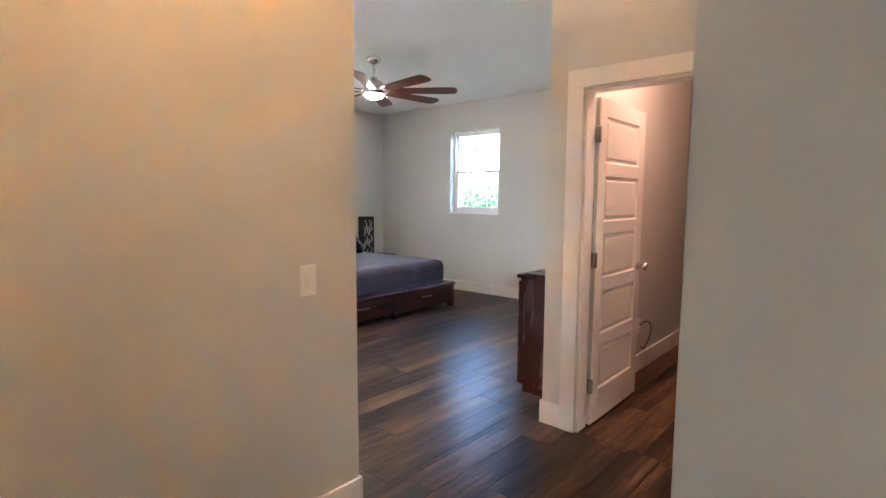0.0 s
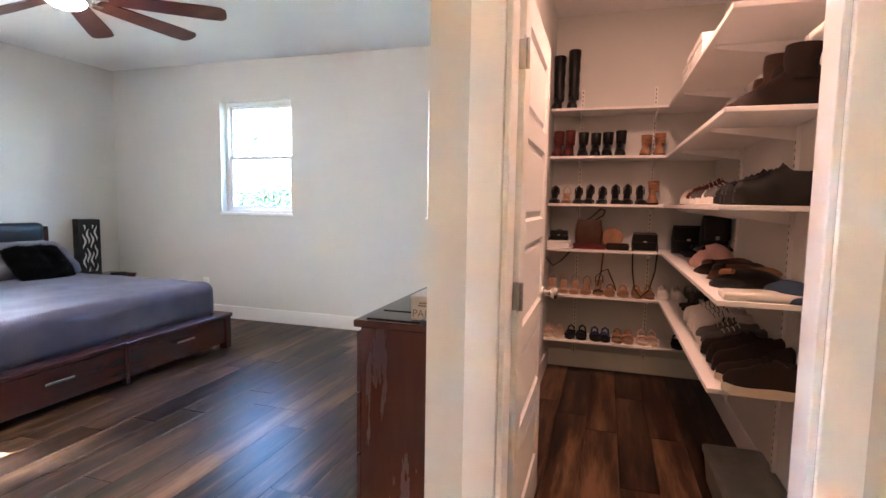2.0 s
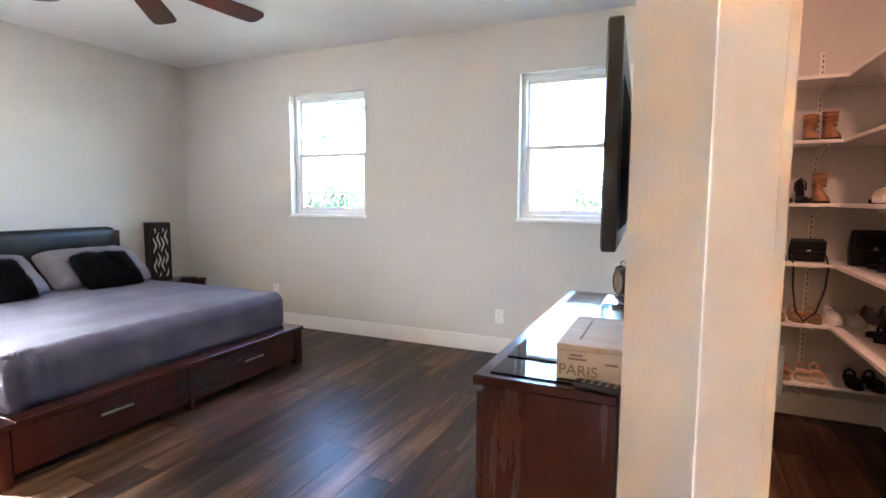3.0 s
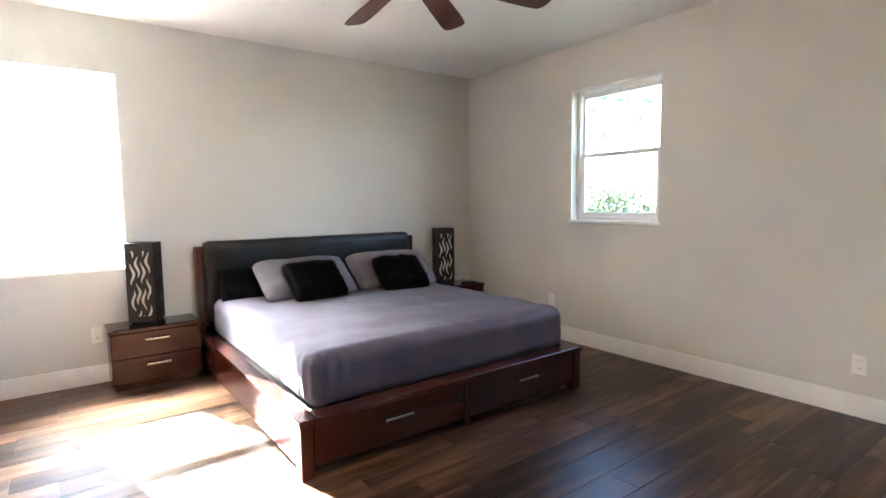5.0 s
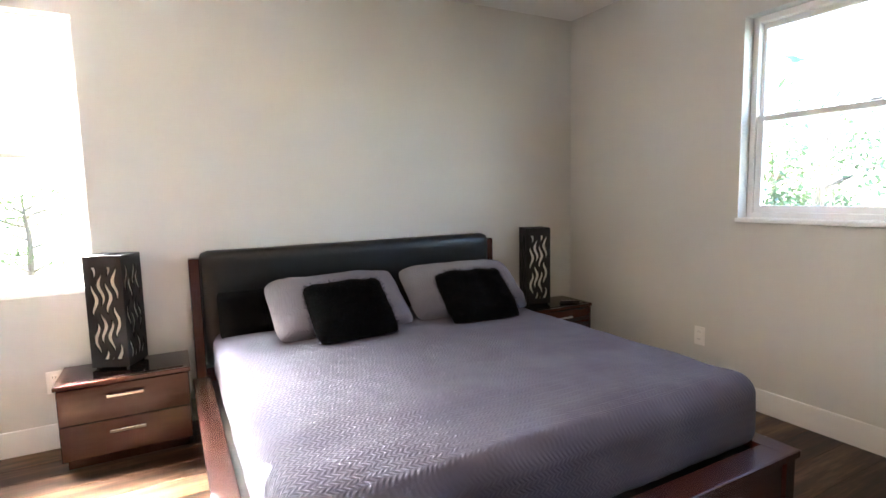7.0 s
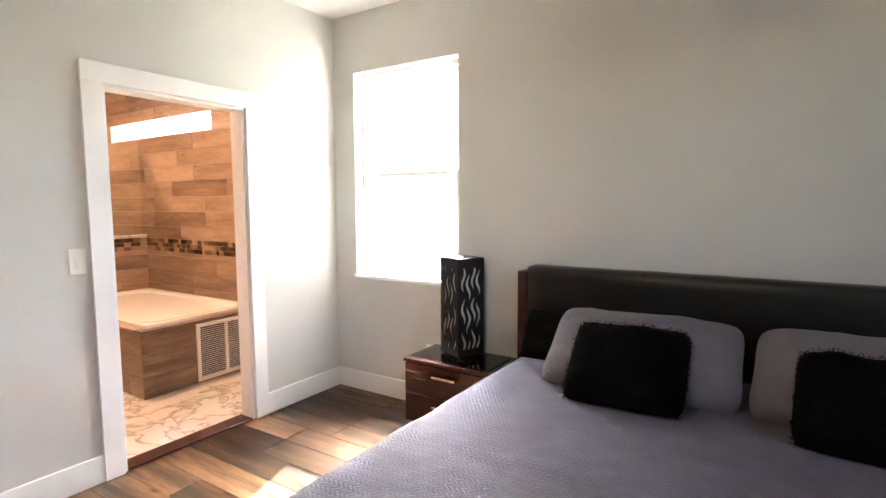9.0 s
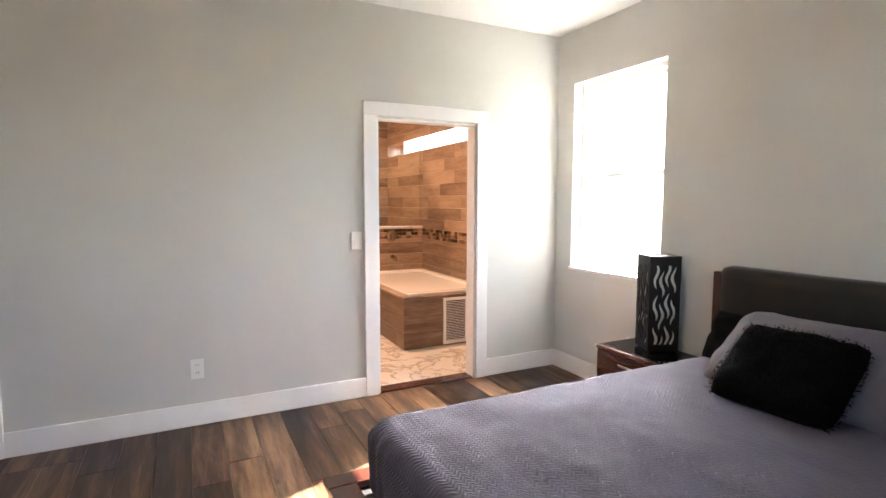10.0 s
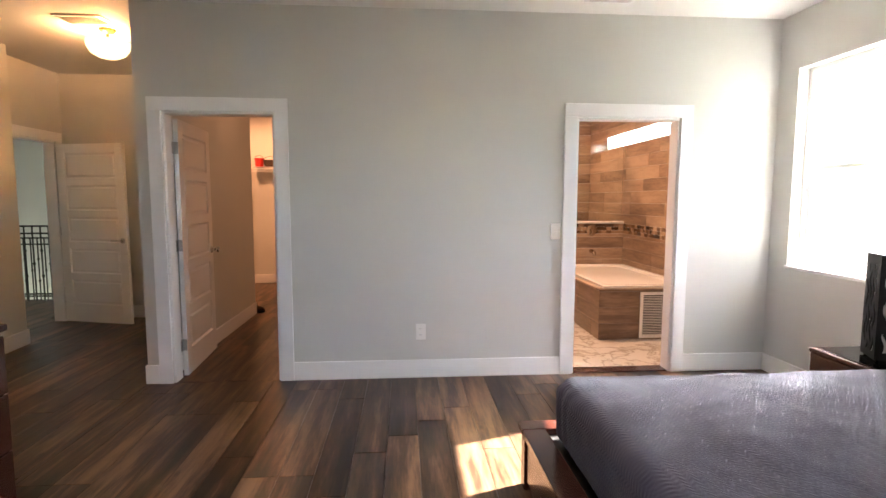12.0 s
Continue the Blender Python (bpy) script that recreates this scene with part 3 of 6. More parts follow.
box(bm, BX0, BX1 - 0.11, BY0 + 0.065, BY1 - 0.065, 0.10, 0.285)
part("platform", bm, BLACK_MATT, bed)
for y in (3.285, 5.395):
    bm = bmesh.new()
    box(bm, W + 0.025, W + 0.115, y, y + 0.058, 0.0, 1.035, 0.004)
    part("headboard_post", bm, CHERRY_UP, bed)
bm = bmesh.new()
rounded_slab(bm, W + 0.035, W + 0.155, 3.344, 5.394, 0.36, 1.078, 0.045, 6, 40, 18, 0, 0.002, 3)
part("headboard_cushion", bm, LEATHER, bed, "black leather upholstered headboard", True)
bm = bmesh.new()
box(bm, W + 0.03, W + 0.11, 3.344, 5.394, 0.06, 0.355)
part("headboard_base", bm, CHERRY, bed)

# mattress under a fitted quilt
bm = bmesh.new()
rounded_slab(bm, -6.345, -4.205, 3.38, 5.37, 0.285, 0.602, 0.085, 120, 120, 18, 0.012, 0.006, 1)
for v in bm.verts:
    # bunched folds at the near corner, soft drag lines near the foot
    c = Vector((v.co.x + 4.205, v.co.y - 3.38, 0)).length
    if c < 0.30 and v.co.z < 0.585:
        v.co += Vector((1, -1, 0)).normalized() * 0.012 * math.sin(c * 75) * (1 - c / 0.30)
    if v.co.z > 0.5 and v.co.x > -5.4:
        v.co.z += 0.0035 * math.sin(v.co.x * 17 + 3 * noise.noise(v.co * 2.2)) * min(1.0, (v.co.x + 5.4) / 0.5)
tagged(new("bedspread", mesh_of("bedspread", bm, QUILT, True)), "grey quilted bedspread fitted over the mattress", "bedding")


def pillow(bm, w, h, t, n=26, seed=0, pinch=0.12):
    """Flat pillow in the local y-z plane, swelling along x."""
    grid = {}
    for side in (-1, 1):
        for i in range(n + 1):
            for j in range(n + 1):
                u, v = 2 * i / n - 1, 2 * j / n - 1
                edge = i in (0, n) or j in (0, n)
                if edge and side == 1:
                    grid[side, i, j] = grid[-1, i, j]
                    continue
                k = (max(0, 1 - u ** 4) * max(0, 1 - v ** 4)) ** 0.55
                y = u * w / 2 * (1 - pinch * 0.5 * (1 - abs(v) ** 2) * abs(u) ** 3)
                z = v * h / 2 * (1 - pinch * (1 - abs(u) ** 2) * abs(v) ** 3)
                round_off = 1 - 0.10 * (u * v) ** 4
                y, z = y * round_off, z * round_off
                wr = 0.014 * noise.noise(Vector((u * 3, v * 3, seed + side))) + 0.006 * noise.noise(Vector((u * 9, v * 2.5, seed)))
                grid[side, i, j] = bm.verts.new((side * (t / 2 * k) + (wr if not edge else 0), y, z))
    for side in (-1, 1):
        for i in range(n):
            for j in range(n):
                q = [grid[side, i, j], grid[side, i + 1, j], grid[side, i + 1, j + 1], grid[side, i, j + 1]]
                bm.faces.new(q if side == 1 else q[::-1])
    return bm


for y, rz, sd in ((4.08, 2, 1), (4.94, -3, 5)):
    bm = bmesh.new()
    pillow(bm, 0.86, 0.50, 0.20, seed=sd, pinch=0.09)
    bm.transform(pose(-5.985, y, 0.745, 0, -55, rz))
    tagged(new("pillow", mesh_of("pillow", bm, SHAM, True)), "grey quilted pillow leaning on the headboard", "pillow", "bed pillows")
bm = bmesh.new()
pillow(bm, 0.60, 0.32, 0.12, seed=9)
bm.transform(pose(-6.20, 3.70, 0.71, 0, -28, 0))
tagged(new("pillow", mesh_of("pillow", bm, FUR, True)), "black pillow standing behind the grey one", "pillow", "bed pillows")


def fur_cushion(m, seed):
    th = thing("cushion", "square black faux-fur cushion leaning on a grey pillow", "cushion", m, "fur cushions")
    rnd = random.Random(seed)
    bm = bmesh.new()
    pillow(bm, 0.49, 0.42, 0.15, 22, seed, 0.06)
    pts = [(f.calc_center_median(), f.normal.copy()) for f in bm.faces]
    bm.normal_update()
    pts = [(f.calc_center_median(), f.normal.copy(), f.calc_area()) for f in bm.faces]
    part("cover", bm, FUR, th, "", True)
    bm = bmesh.new()
    for c, nrm, area in pts:
        for k in range(7):
            p = c + Vector((rnd.uniform(-0.012, 0.012), rnd.uniform(-0.012, 0.012), rnd.uniform(-0.012, 0.012)))
            d = (nrm + 0.9 * Vector((rnd.uniform(-1, 1), rnd.uniform(-1, 1), rnd.uniform(-1, 1) - 0.3))).normalized()
            s = d.orthogonal().normalized() * 0.0022
            vs = [bm.verts.new(p - s), bm.verts.new(p + s), bm.verts.new(p + d * rnd.uniform(0.006, 0.013))]
            bm.faces.new(vs)
    tagged(part("fur", bm, FUR, th), kind="stuff")
    return th


fur_cushion(pose(-5.765, 4.075, 0.752, 0, -49, 3), 4)
fur_cushion(pose(-5.745, 4.90, 0.745, 0, -50, -4), 8)


# ---- nightstands and lamps ----
def nightstand(m):
    th = thing("nightstand", "dark cherry nightstand with two drawers and black glass top", "nightstand", m, "nightstands")
    d, w, h = 0.37, 0.63, 0.465
    bm = bmesh.new()
    box(bm, 0.0, d - 0.02, 0.01, w - 0.01, 0.055, h - 0.026, 0.002)
    part("body", bm, CHERRY, th)
    bm = bmesh.new()
    box(bm, 0.0, d - 0.05, 0.03, w - 0.03, 0.0, 0.054)
    part("plinth", bm, CHERRY, th)
    bm = bmesh.new()
    box(bm, -0.002, d, 0, w, h - 0.025, h, 0.003)
    part("top", bm, CHERRY, th)
    bm = bmesh.new()
    box(bm, 0.03, d - 0.035, 0.035, w - 0.035, h + 0.0005, h + 0.005, 0.001)
    part("glass_inlay", bm, GLASSTOP, th, "black glass inlay")
    for z0, z1 in ((0.060, 0.245), (0.250, 0.436)):
        bm = bmesh.new()
        box(bm, d - 0.0195, d - 0.002, 0.012, w - 0.012, z0, z1, 0.003)
        dr = part("drawer", bm, CHERRY, th)
        zc = z1 - 0.055
        bm = bmesh.new()
        for s in (-1, 1):
            box(bm, d - 0.0015, d + 0.02, w / 2 + s * 0.075 - 0.006, w / 2 + s * 0.075 + 0.006, zc - 0.006, zc + 0.006)
        box(bm, d + 0.02, d + 0.027, w / 2 - 0.084, w / 2 + 0.084, zc - 0.008, zc + 0.008, 0.002)
        part("handle", bm, CHROME, dr, "brushed nickel bar handle")
    return th


ns = nightstand(pose(W + 0.016, 2.62, 0))
copy_thing(ns, pose(W + 0.016, 5.62, 0))

PAPER = paint("lamp_paper", (0.82, 0.80, 0.74), 0.7, 0.05, 90, 0.1)


def fretwork(bm, w, z0, z1, y, c, seed):
    """One of the wavy strips between the leaf-shaped slots of a cut-out board."""
    rnd = random.Random(seed)
    n, cols = 60, 4
    t = 0.008
    pitch = w / cols

    def wave(z, c):
        return 0.30 * pitch * math.sin(z * 2 * math.pi / 0.15 + 0.35 * c)
    phase = [rnd.uniform(0, 1) for _ in range(cols)]
    runs = 0.21

    def gap(z, c):
        f = ((z / runs) + phase[c] + 0.5 * (c % 2)) % 1.0
        return 0.62 * pitch * max(0.0, math.sin(math.pi * min(1, max(0, (f - 0.08) / 0.84)))) ** 0.6
    zs = [z0 + (z1 - z0) * i / n for i in range(n + 1)]
    rings = []
    for z in zs:
        l = -w / 2 if c == 0 else -w / 2 + (c - 0.5) * pitch + wave(z, c - 1) + gap(z, c - 1) / 2
        r = w / 2 if c == cols else -w / 2 + (c + 0.5) * pitch + wave(z, c) - gap(z, c) / 2
        r = max(r, l + 0.0015)
        rings.append([(l, y, z), (r, y, z), (r, y + t, z), (l, y + t, z)])
    loft(bm, rings)


def table_lamp(m, seed):
    th = thing("table_lamp", "square black table lamp with wavy cut-out sides, unlit", "lamp", m, "bedside lamps")
    s, h = 0.20, 0.628
    for k in range(4):
        bm = bmesh.new()
        for x0, x1 in ((-s / 2, -s / 2 + 0.0248), (s / 2 - 0.0248, s / 2 - 0.0082)):
            box(bm, x0, x1, s / 2 - 0.008, s / 2, 0.012, h, 0.0)
        box(bm, -s / 2 + 0.0252, s / 2 - 0.0252, s / 2 - 0.008, s / 2, 0.012, 0.055)
        box(bm, -s / 2 + 0.0252, s / 2 - 0.0252, s / 2 - 0.008, s / 2, h - 0.06, h)
        bm.transform(Matrix.Rotation(k * math.pi / 2, 4, "Z"))
        side = part("side", bm, BLACK_MATT, th)
        for c in range(5):
            bm = bmesh.new()
            fretwork(bm, s - 0.05, 0.055, h - 0.06, s / 2 - 0.008, c, seed + k % 2)
            bm.transform(Matrix.Rotation(k * math.pi / 2, 4, "Z"))
            part("fret", bm, BLACK_MATT, side)
    bm = bmesh.new()
    q = s / 2 - 0.012
    for k in range(4):
        b2 = [(-q, q, 0.03), (q, q, 0.03), (q, q, h - 0.02), (-q, q, h - 0.02)]
        rot = Matrix.Rotation(k * math.pi / 2, 4, "Z")
        o = [bm.verts.new(rot @ Vector(p)) for p in b2]
        i = [bm.verts.new(rot @ (Vector(p) * 0.0 + Vector((p[0] * 0.99, p[1] - 0.001, p[2])))) for p in b2]
        bm.faces.new(o)
        bm.faces.new(i[::-1])
        for e in range(4):
            bm.faces.new((o[e], o[(e + 1) % 4], i[(e + 1) % 4], i[e]))
    part("liner", bm, PAPER, th, "pale paper liner behind the cut-outs")
    bm = bmesh.new()
    box(bm, -q, q, -q, q, 0.012, 0.028)
    part("base", bm, BLACK_MATT, th)
    bm = bmesh.new()
    p = s / 2 - 0.0085
    for x0, x1, y0, y1 in ((-p, p, -p, -0.035), (-p, p, 0.035, p), (-p, -0.035, -0.035, 0.035), (0.035, p, -0.035, 0.035)):
        box(bm, x0, x1, y0, y1, h - 0.008, h)
    part("top_plate", bm, BLACK_MATT, th)
    for x in (-1, 1):
        for y in (-1, 1):
            bm = bmesh.new()
            lathe(bm, [(0, 0), (0.008, 0), (0.009, 0.012), (0, 0.012)], (x * (s / 2 - 0.02), y * (s / 2 - 0.02)), 10)
            part("foot", bm, CHROME, th, "small bright foot")
    return th


table_lamp(pose(W + 0.128, 2.905, 0.47, 0, 0, -25), 3)
table_lamp(pose(W + 0.135, 5.85, 0.47, 0, 0, -20), 3)


# ---- dresser ----
DX0, DX1, DY0, DY1, DH = -1.814, -1.42, 3.376, 4.86, 0.876
dresser = thing("dresser", "dark cherry dresser with black glass inlays in its top", "dresser")
bm = bmesh.new()
box(bm, DX0 + 0.03, DX1, DY0 + 0.014, DY1 - 0.014, 0.06, DH - 0.03, 0.003)
part("body", bm, CHERRY_UP, dresser)
bm = bmesh.new()
box(bm, DX0 + 0.05, DX1 - 0.01, DY0 + 0.03, DY1 - 0.03, 0.0, 0.059)
part("plinth", bm, CHERRY, dresser)
bm = bmesh.new()
box(bm, DX0 + 0.004, DX1, DY0, DY1, DH - 0.029, DH, 0.004)
part("top", bm, CHERRY, dresser)
for y0, y1 in ((DY0 + 0.035, DY0 + 0.175), (DY0 + 0.202, DY1 - 0.40), (DY1 - 0.373, DY1 - 0.035)):
    bm = bmesh.new()
    box(bm, DX0 + 0.045, DX1 - 0.04, y0, y1, DH + 0.0005, DH + 0.005, 0.001)
    part("glass_inlay", bm, GLASSTOP, dresser, "black glass inlay")
for k in range(2):
    for r in range(3):
        y0 = DY0 + 0.018 + k * (DY1 - DY0 - 0.032) / 2
        z0 = 0.066 + r * 0.255
        bm = bmesh.new()
        box(bm, DX0 + 0.010, DX0 + 0.0295, y0, y0 + (DY1 - DY0) / 2 - 0.022, z0, z0 + 0.25, 0.003)
        dr = part("drawer", bm, CHERRY, dresser)
        bm = bmesh.new()
        c = y0 + (DY1 - DY0) / 4
        for s in (-1, 1):
            box(bm, DX0 - 0.008, DX0 + 0.0095, c + s * 0.075 - 0.006, c + s * 0.075 + 0.006, z0 + 0.165, z0 + 0.177)
        box(bm, DX0 - 0.015, DX0 - 0.008, c - 0.084, c + 0.084, z0 + 0.163, z0 + 0.179, 0.002)
        part("handle", bm, CHROME, dr, "brushed nickel bar handle")

# ---- ceiling fan ----
FX, FY = -3.876, 3.845
fan = thing("ceiling_fan", "brushed nickel ceiling fan with eight reddish wooden blades, lit", "ceiling fan", pose(FX, FY, CE))
bm = bmesh.new()
lathe(bm, [(0, 0), (0.072, 0), (0.072, -0.02), (0.062, -0.042), (0.03, -0.062), (0.0, -0.062)])
part("canopy", bm, CHROME, fan, "polished nickel ceiling cup", True)
bm = bmesh.new()
tube(bm, [(0, 0, -0.06), (0, 0, -0.19)], 0.012, 12)
part("downrod", bm, CHROME, fan, "", True)
bm = bmesh.new()
lathe(bm, [(0, -0.18), (0.028, -0.18), (0.045, -0.215), (0.085, -0.235), (0.105, -0.27), (0.105, -0.30), (0.13, -0.315), (0.135, -0.345), (0.11, -0.365), (0, -0.365)], n=32)
part("motor_housing", bm, CHROME, fan, "", True)
BULB = glow("fan_lamp_glass", (1.0, 0.74, 0.50), 5.0)
bm = bmesh.new()
lathe(bm, [(0, -0.366), (0.098, -0.366), (0.096, -0.380), (0.075, -0.397), (0.04, -0.408), (0, -0.411)], n=32)
part("lamp_glass", bm, BULB, fan, "frosted lamp glass, lit", True)
for k in range(8):
    a = radians(k * 45 + 38)
    rot = Matrix.Rotation(a, 4, "Z")
    bm = bmesh.new()
    box(bm, 0.09, 0.21, -0.018, 0.018, -0.338, -0.332, 0.002)
    bm.transform(rot)
    part("blade_arm", bm, CHROME, fan)
    bm = bmesh.new()
    rings = []
    for x, w in ((0.17, 0.045), (0.24, 0.056), (0.48, 0.066), (0.73, 0.073), (0.82, 0.068), (0.845, 0.045), (0.85, 0.02)):
        rings.append([(x, -w, -0.004), (x, w, -0.004), (x, w, 0.004), (x, -w, 0.004)])
    loft(bm, rings)
    bm.transform(rot @ Matrix.Translation((0, 0, -0.33)) @ Matrix.Rotation(radians(-13), 4, "X"))
    part("blade", bm, FANWOOD, fan)

# ---- television ----
tv = thing("television", "flat black television on a swivel wall mount", "television", pose(-1.515, 3.70, 1.207, 0, 0, 3.2))
bm = bmesh.new()
box(bm, 0.0, 0.045, 0, 1.24, 0, 0.70, 0.004)
part("cabinet", bm, BLACK, tv)
bm = bmesh.new()
rings = [[(0.0455, 0.12, 0.06), (0.0455, 1.12, 0.06), (0.0455, 1.12, 0.56), (0.0455, 0.12, 0.56)], [(0.066, 0.18, 0.08), (0.066, 1.06, 0.08), (0.066, 1.06, 0.48), (0.066, 0.18, 0.48)]]
loft(bm, rings)
part("back_cover", bm, BLACK_MATT, tv)
bm = bmesh.new()
box(bm, -0.0025, -0.0003, 0.008, 1.232, 0.012, 0.692)
part("screen", bm, GLASSTOP, tv, "glossy black screen")
mount = thing("television_mount", "black steel swivel television wall mount", "wall mount")
bm = bmesh.new()
box(bm, TV - 0.016, TV - 0.001, 4.05, 4.42, 1.42, 1.66, 0.003)
part("wall_plate", bm, BLACK_MATT, mount)
for z in (1.46, 1.54, 1.62):
    bm = bmesh.new()
    tube(bm, [(TV - 0.012, 4.065, z), (TV - 0.03, 4.065, z)], 0.012, 10)
    part("bolt", bm, CHROME_DARK, mount, "steel bolt")
bm = bmesh.new()
box(bm, TV - 0.066, TV - 0.0165, 4.10, 4.24, 1.43, 1.65, 0.004)
part("arm", bm, BLACK_MATT, mount)


# ---- wall plates, vents, hall light ----
def plate(kind, m, label):
    """Local y looks out of the wall."""
    th = thing(kind, label, "switch" if kind == "light_switch" else "outlet", m)
    bm = bmesh.new()
    box(bm, -0.039, 0.039, 0.0, 0.007, -0.064, 0.064, 0.003)
    part("cover_plate", bm, PLATE, th)
    if kind == "light_switch":
        bm = bmesh.new()
        box(bm, -0.017, 0.017, 0.0062, 0.009, -0.034, 0.034, 0.001)
        part("rocker", bm, PLATE, th)
        bm = bmesh.new()
        box(bm, -0.009, 0.009, 0.0092, 0.013, -0.026, 0.0, 0.001)
        part("slide", bm, PLATE, th)
    else:
        for z in (-0.026, 0.026):
            bm = bmesh.new()
            box(bm, -0.017, 0.017, 0.0062, 0.0085, z - 0.017, z + 0.017, 0.002)
            sock = part("socket", bm, PLATE, th)
            for x in (-0.007, 0.007):
                bm = bmesh.new()
                box(bm, x - 0.0012, x + 0.0012, 0.0086, 0.0092, z - 0.003, z + 0.008)
                part("slot", bm, BLACK, sock)
    return th


plate("outlet", pose(-3.644, S, 0.37), "white duplex outlet low on the grey wall")
plate("light_switch", pose(-4.708, S, 1.161), "white rocker light switch beside the bathroom door")
plate("light_switch", pose(HW, 1.43, 1.09, 0, 0, -90), "white dimmer light switch on the hall wall")
plate("outlet", pose(-2.687, N, 0.335, 0, 0, 180), "white outlet plate low on the window wall")
plate("outlet", pose(-5.21, N, 0.385, 0, 0, 180), "white outlet plate low on the window wall beside the bed")
plate("outlet", pose(W, 2.57, 0.385, 0, 0, -90), "white outlet plate beside the nightstand")
plate("outlet", pose(CW, 4.42, 0.38, 0, 0, -90), "white outlet plate in the shoe closet")


def vent(m, w, d, n, label):
    th = thing("ceiling_vent", label, "vent", m)
    bm = bmesh.new()
    for x0, x1, y0, y1 in ((-w / 2, w / 2, -d / 2, -d / 2 + 0.025), (-w / 2, w / 2, d / 2 - 0.025, d / 2), (-w / 2, -w / 2 + 0.025, -d / 2 + 0.025, d / 2 - 0.025), (w / 2 - 0.025, w / 2, -d / 2 + 0.025, d / 2 - 0.025)):
        box(bm, x0, x1, y0, y1, -0.01, -0.0005)
    part("frame", bm, TRIM, th)
    bm = bmesh.new()
    box(bm, -w / 2 + 0.025, w / 2 - 0.025, -d / 2 + 0.025, d / 2 - 0.025, -0.002, -0.0008)
    part("backing", bm, BLACK_MATT, th)
    for i in range(n):
        y = -d / 2 + 0.03 + (d - 0.06) * (i + 0.5) / n
        bm = bmesh.new()
        box(bm, -w / 2 + 0.025, w / 2 - 0.025, -0.006, 0.006, -0.001, 0.0005)
        bm.transform(Matrix.Translation((0, y, -0.007)) @ Matrix.Rotation(radians(35), 4, "X"))
        part("slat", bm, TRIM, th)
    return th


vent(pose(-0.99, 1.23, CE, 0, 0, 0), 0.36, 0.22, 9, "white louvred ceiling vent in the hall")
vent(pose(-4.99, 2.04, CE), 0.35, 0.24, 8, "white louvred ceiling vent in the bedroom")

hall_light = thing("ceiling_light", "semi-flush hall light with alabaster bowl, lit", "ceiling light", pose(-1.04, 1.00, CE))
BRONZE = paint("aged_bronze", (0.16, 0.09, 0.045), 0.35, 0.2, 200, 0.1, metal=1.0)
bm = bmesh.new()
lathe(bm, [(0, 0), (0.065, 0), (0.065, -0.012), (0.05, -0.03), (0.014, -0.038), (0.012, -0.11), (0, -0.11)])
part("canopy", bm, BRONZE, hall_light, "bronze ceiling cup and stem", True)
BOWL = glow("lit_alabaster", (1.0, 0.62, 0.24), 0.2)
bm = bmesh.new()
lathe(bm, [(0.165, -0.105), (0.160, -0.15), (0.13, -0.20), (0.08, -0.23), (0.0, -0.24), (0.0, -0.235), (0.076, -0.225), (0.125, -0.196), (0.154, -0.148), (0.159, -0.105), (0.165, -0.105)], n=32)
part("bowl", bm, BOWL, hall_light, "glowing alabaster glass bowl", True)
bm = bmesh.new()
lathe(bm, [(0, -0.115), (0.03, -0.115), (0.034, -0.15), (0.0, -0.17)], n=16)
part("bulb", bm, glow("warm_bulb", (1.0, 0.55, 0.25), 3.0), hall_light, "lit bulb", True)
for k in range(3):
    a = radians(120 * k + 30)
    bm = bmesh.new()
    tube(bm, [(0.01 * math.cos(a), 0.01 * math.sin(a), -0.09), (0.163 * math.cos(a), 0.163 * math.sin(a), -0.12)], 0.004, 8)
    part("bracket", bm, BRONZE, hall_light)

# cable loop hanging from the closet outlet
bm = bmesh.new()
tube(bm, [(CW + 0.012, 4.42, 0.39), (CW + 0.05, 4.40, 0.43), (CW + 0.07, 4.48, 0.42), (CW + 0.06, 4.56, 0.34), (CW + 0.05, 4.52, 0.24), (CW + 0.05, 4.42, 0.20), (CW + 0.05, 4.36, 0.23)], 0.005, 8)
tagged(new("cable", mesh_of("cable", bm, BLACK, True)), "black cable loop hanging from the closet outlet", "cable")

# ---- things on the dresser ----
CRATE = wood("crate_wood", (0.24, 0.165, 0.10), (0.36, 0.27, 0.185), (0.46, 0.37, 0.27), (2, 9, 9), 0.6)
INK = paint("brown_ink", (0.16, 0.09, 0.05), 0.7, 0.15)


def text(body, size, depth, m, material, parent, name="lettering"):
    cu = bpy.data.curves.new(name, "FONT")
    cu.body, cu.size, cu.extrude = body, size, depth
    tmp = bpy.data.objects.new(name, cu)
    scene.collection.objects.link(tmp)
    me = bpy.data.meshes.new_from_object(tmp.evaluated_get(bpy.context.evaluated_depsgraph_get()))
    bpy.data.objects.remove(tmp)
    me.materials.clear()
    me.materials.append(material)
    ob = new(name, me)
    ob.parent, ob.matrix_basis = parent, m
    return ob


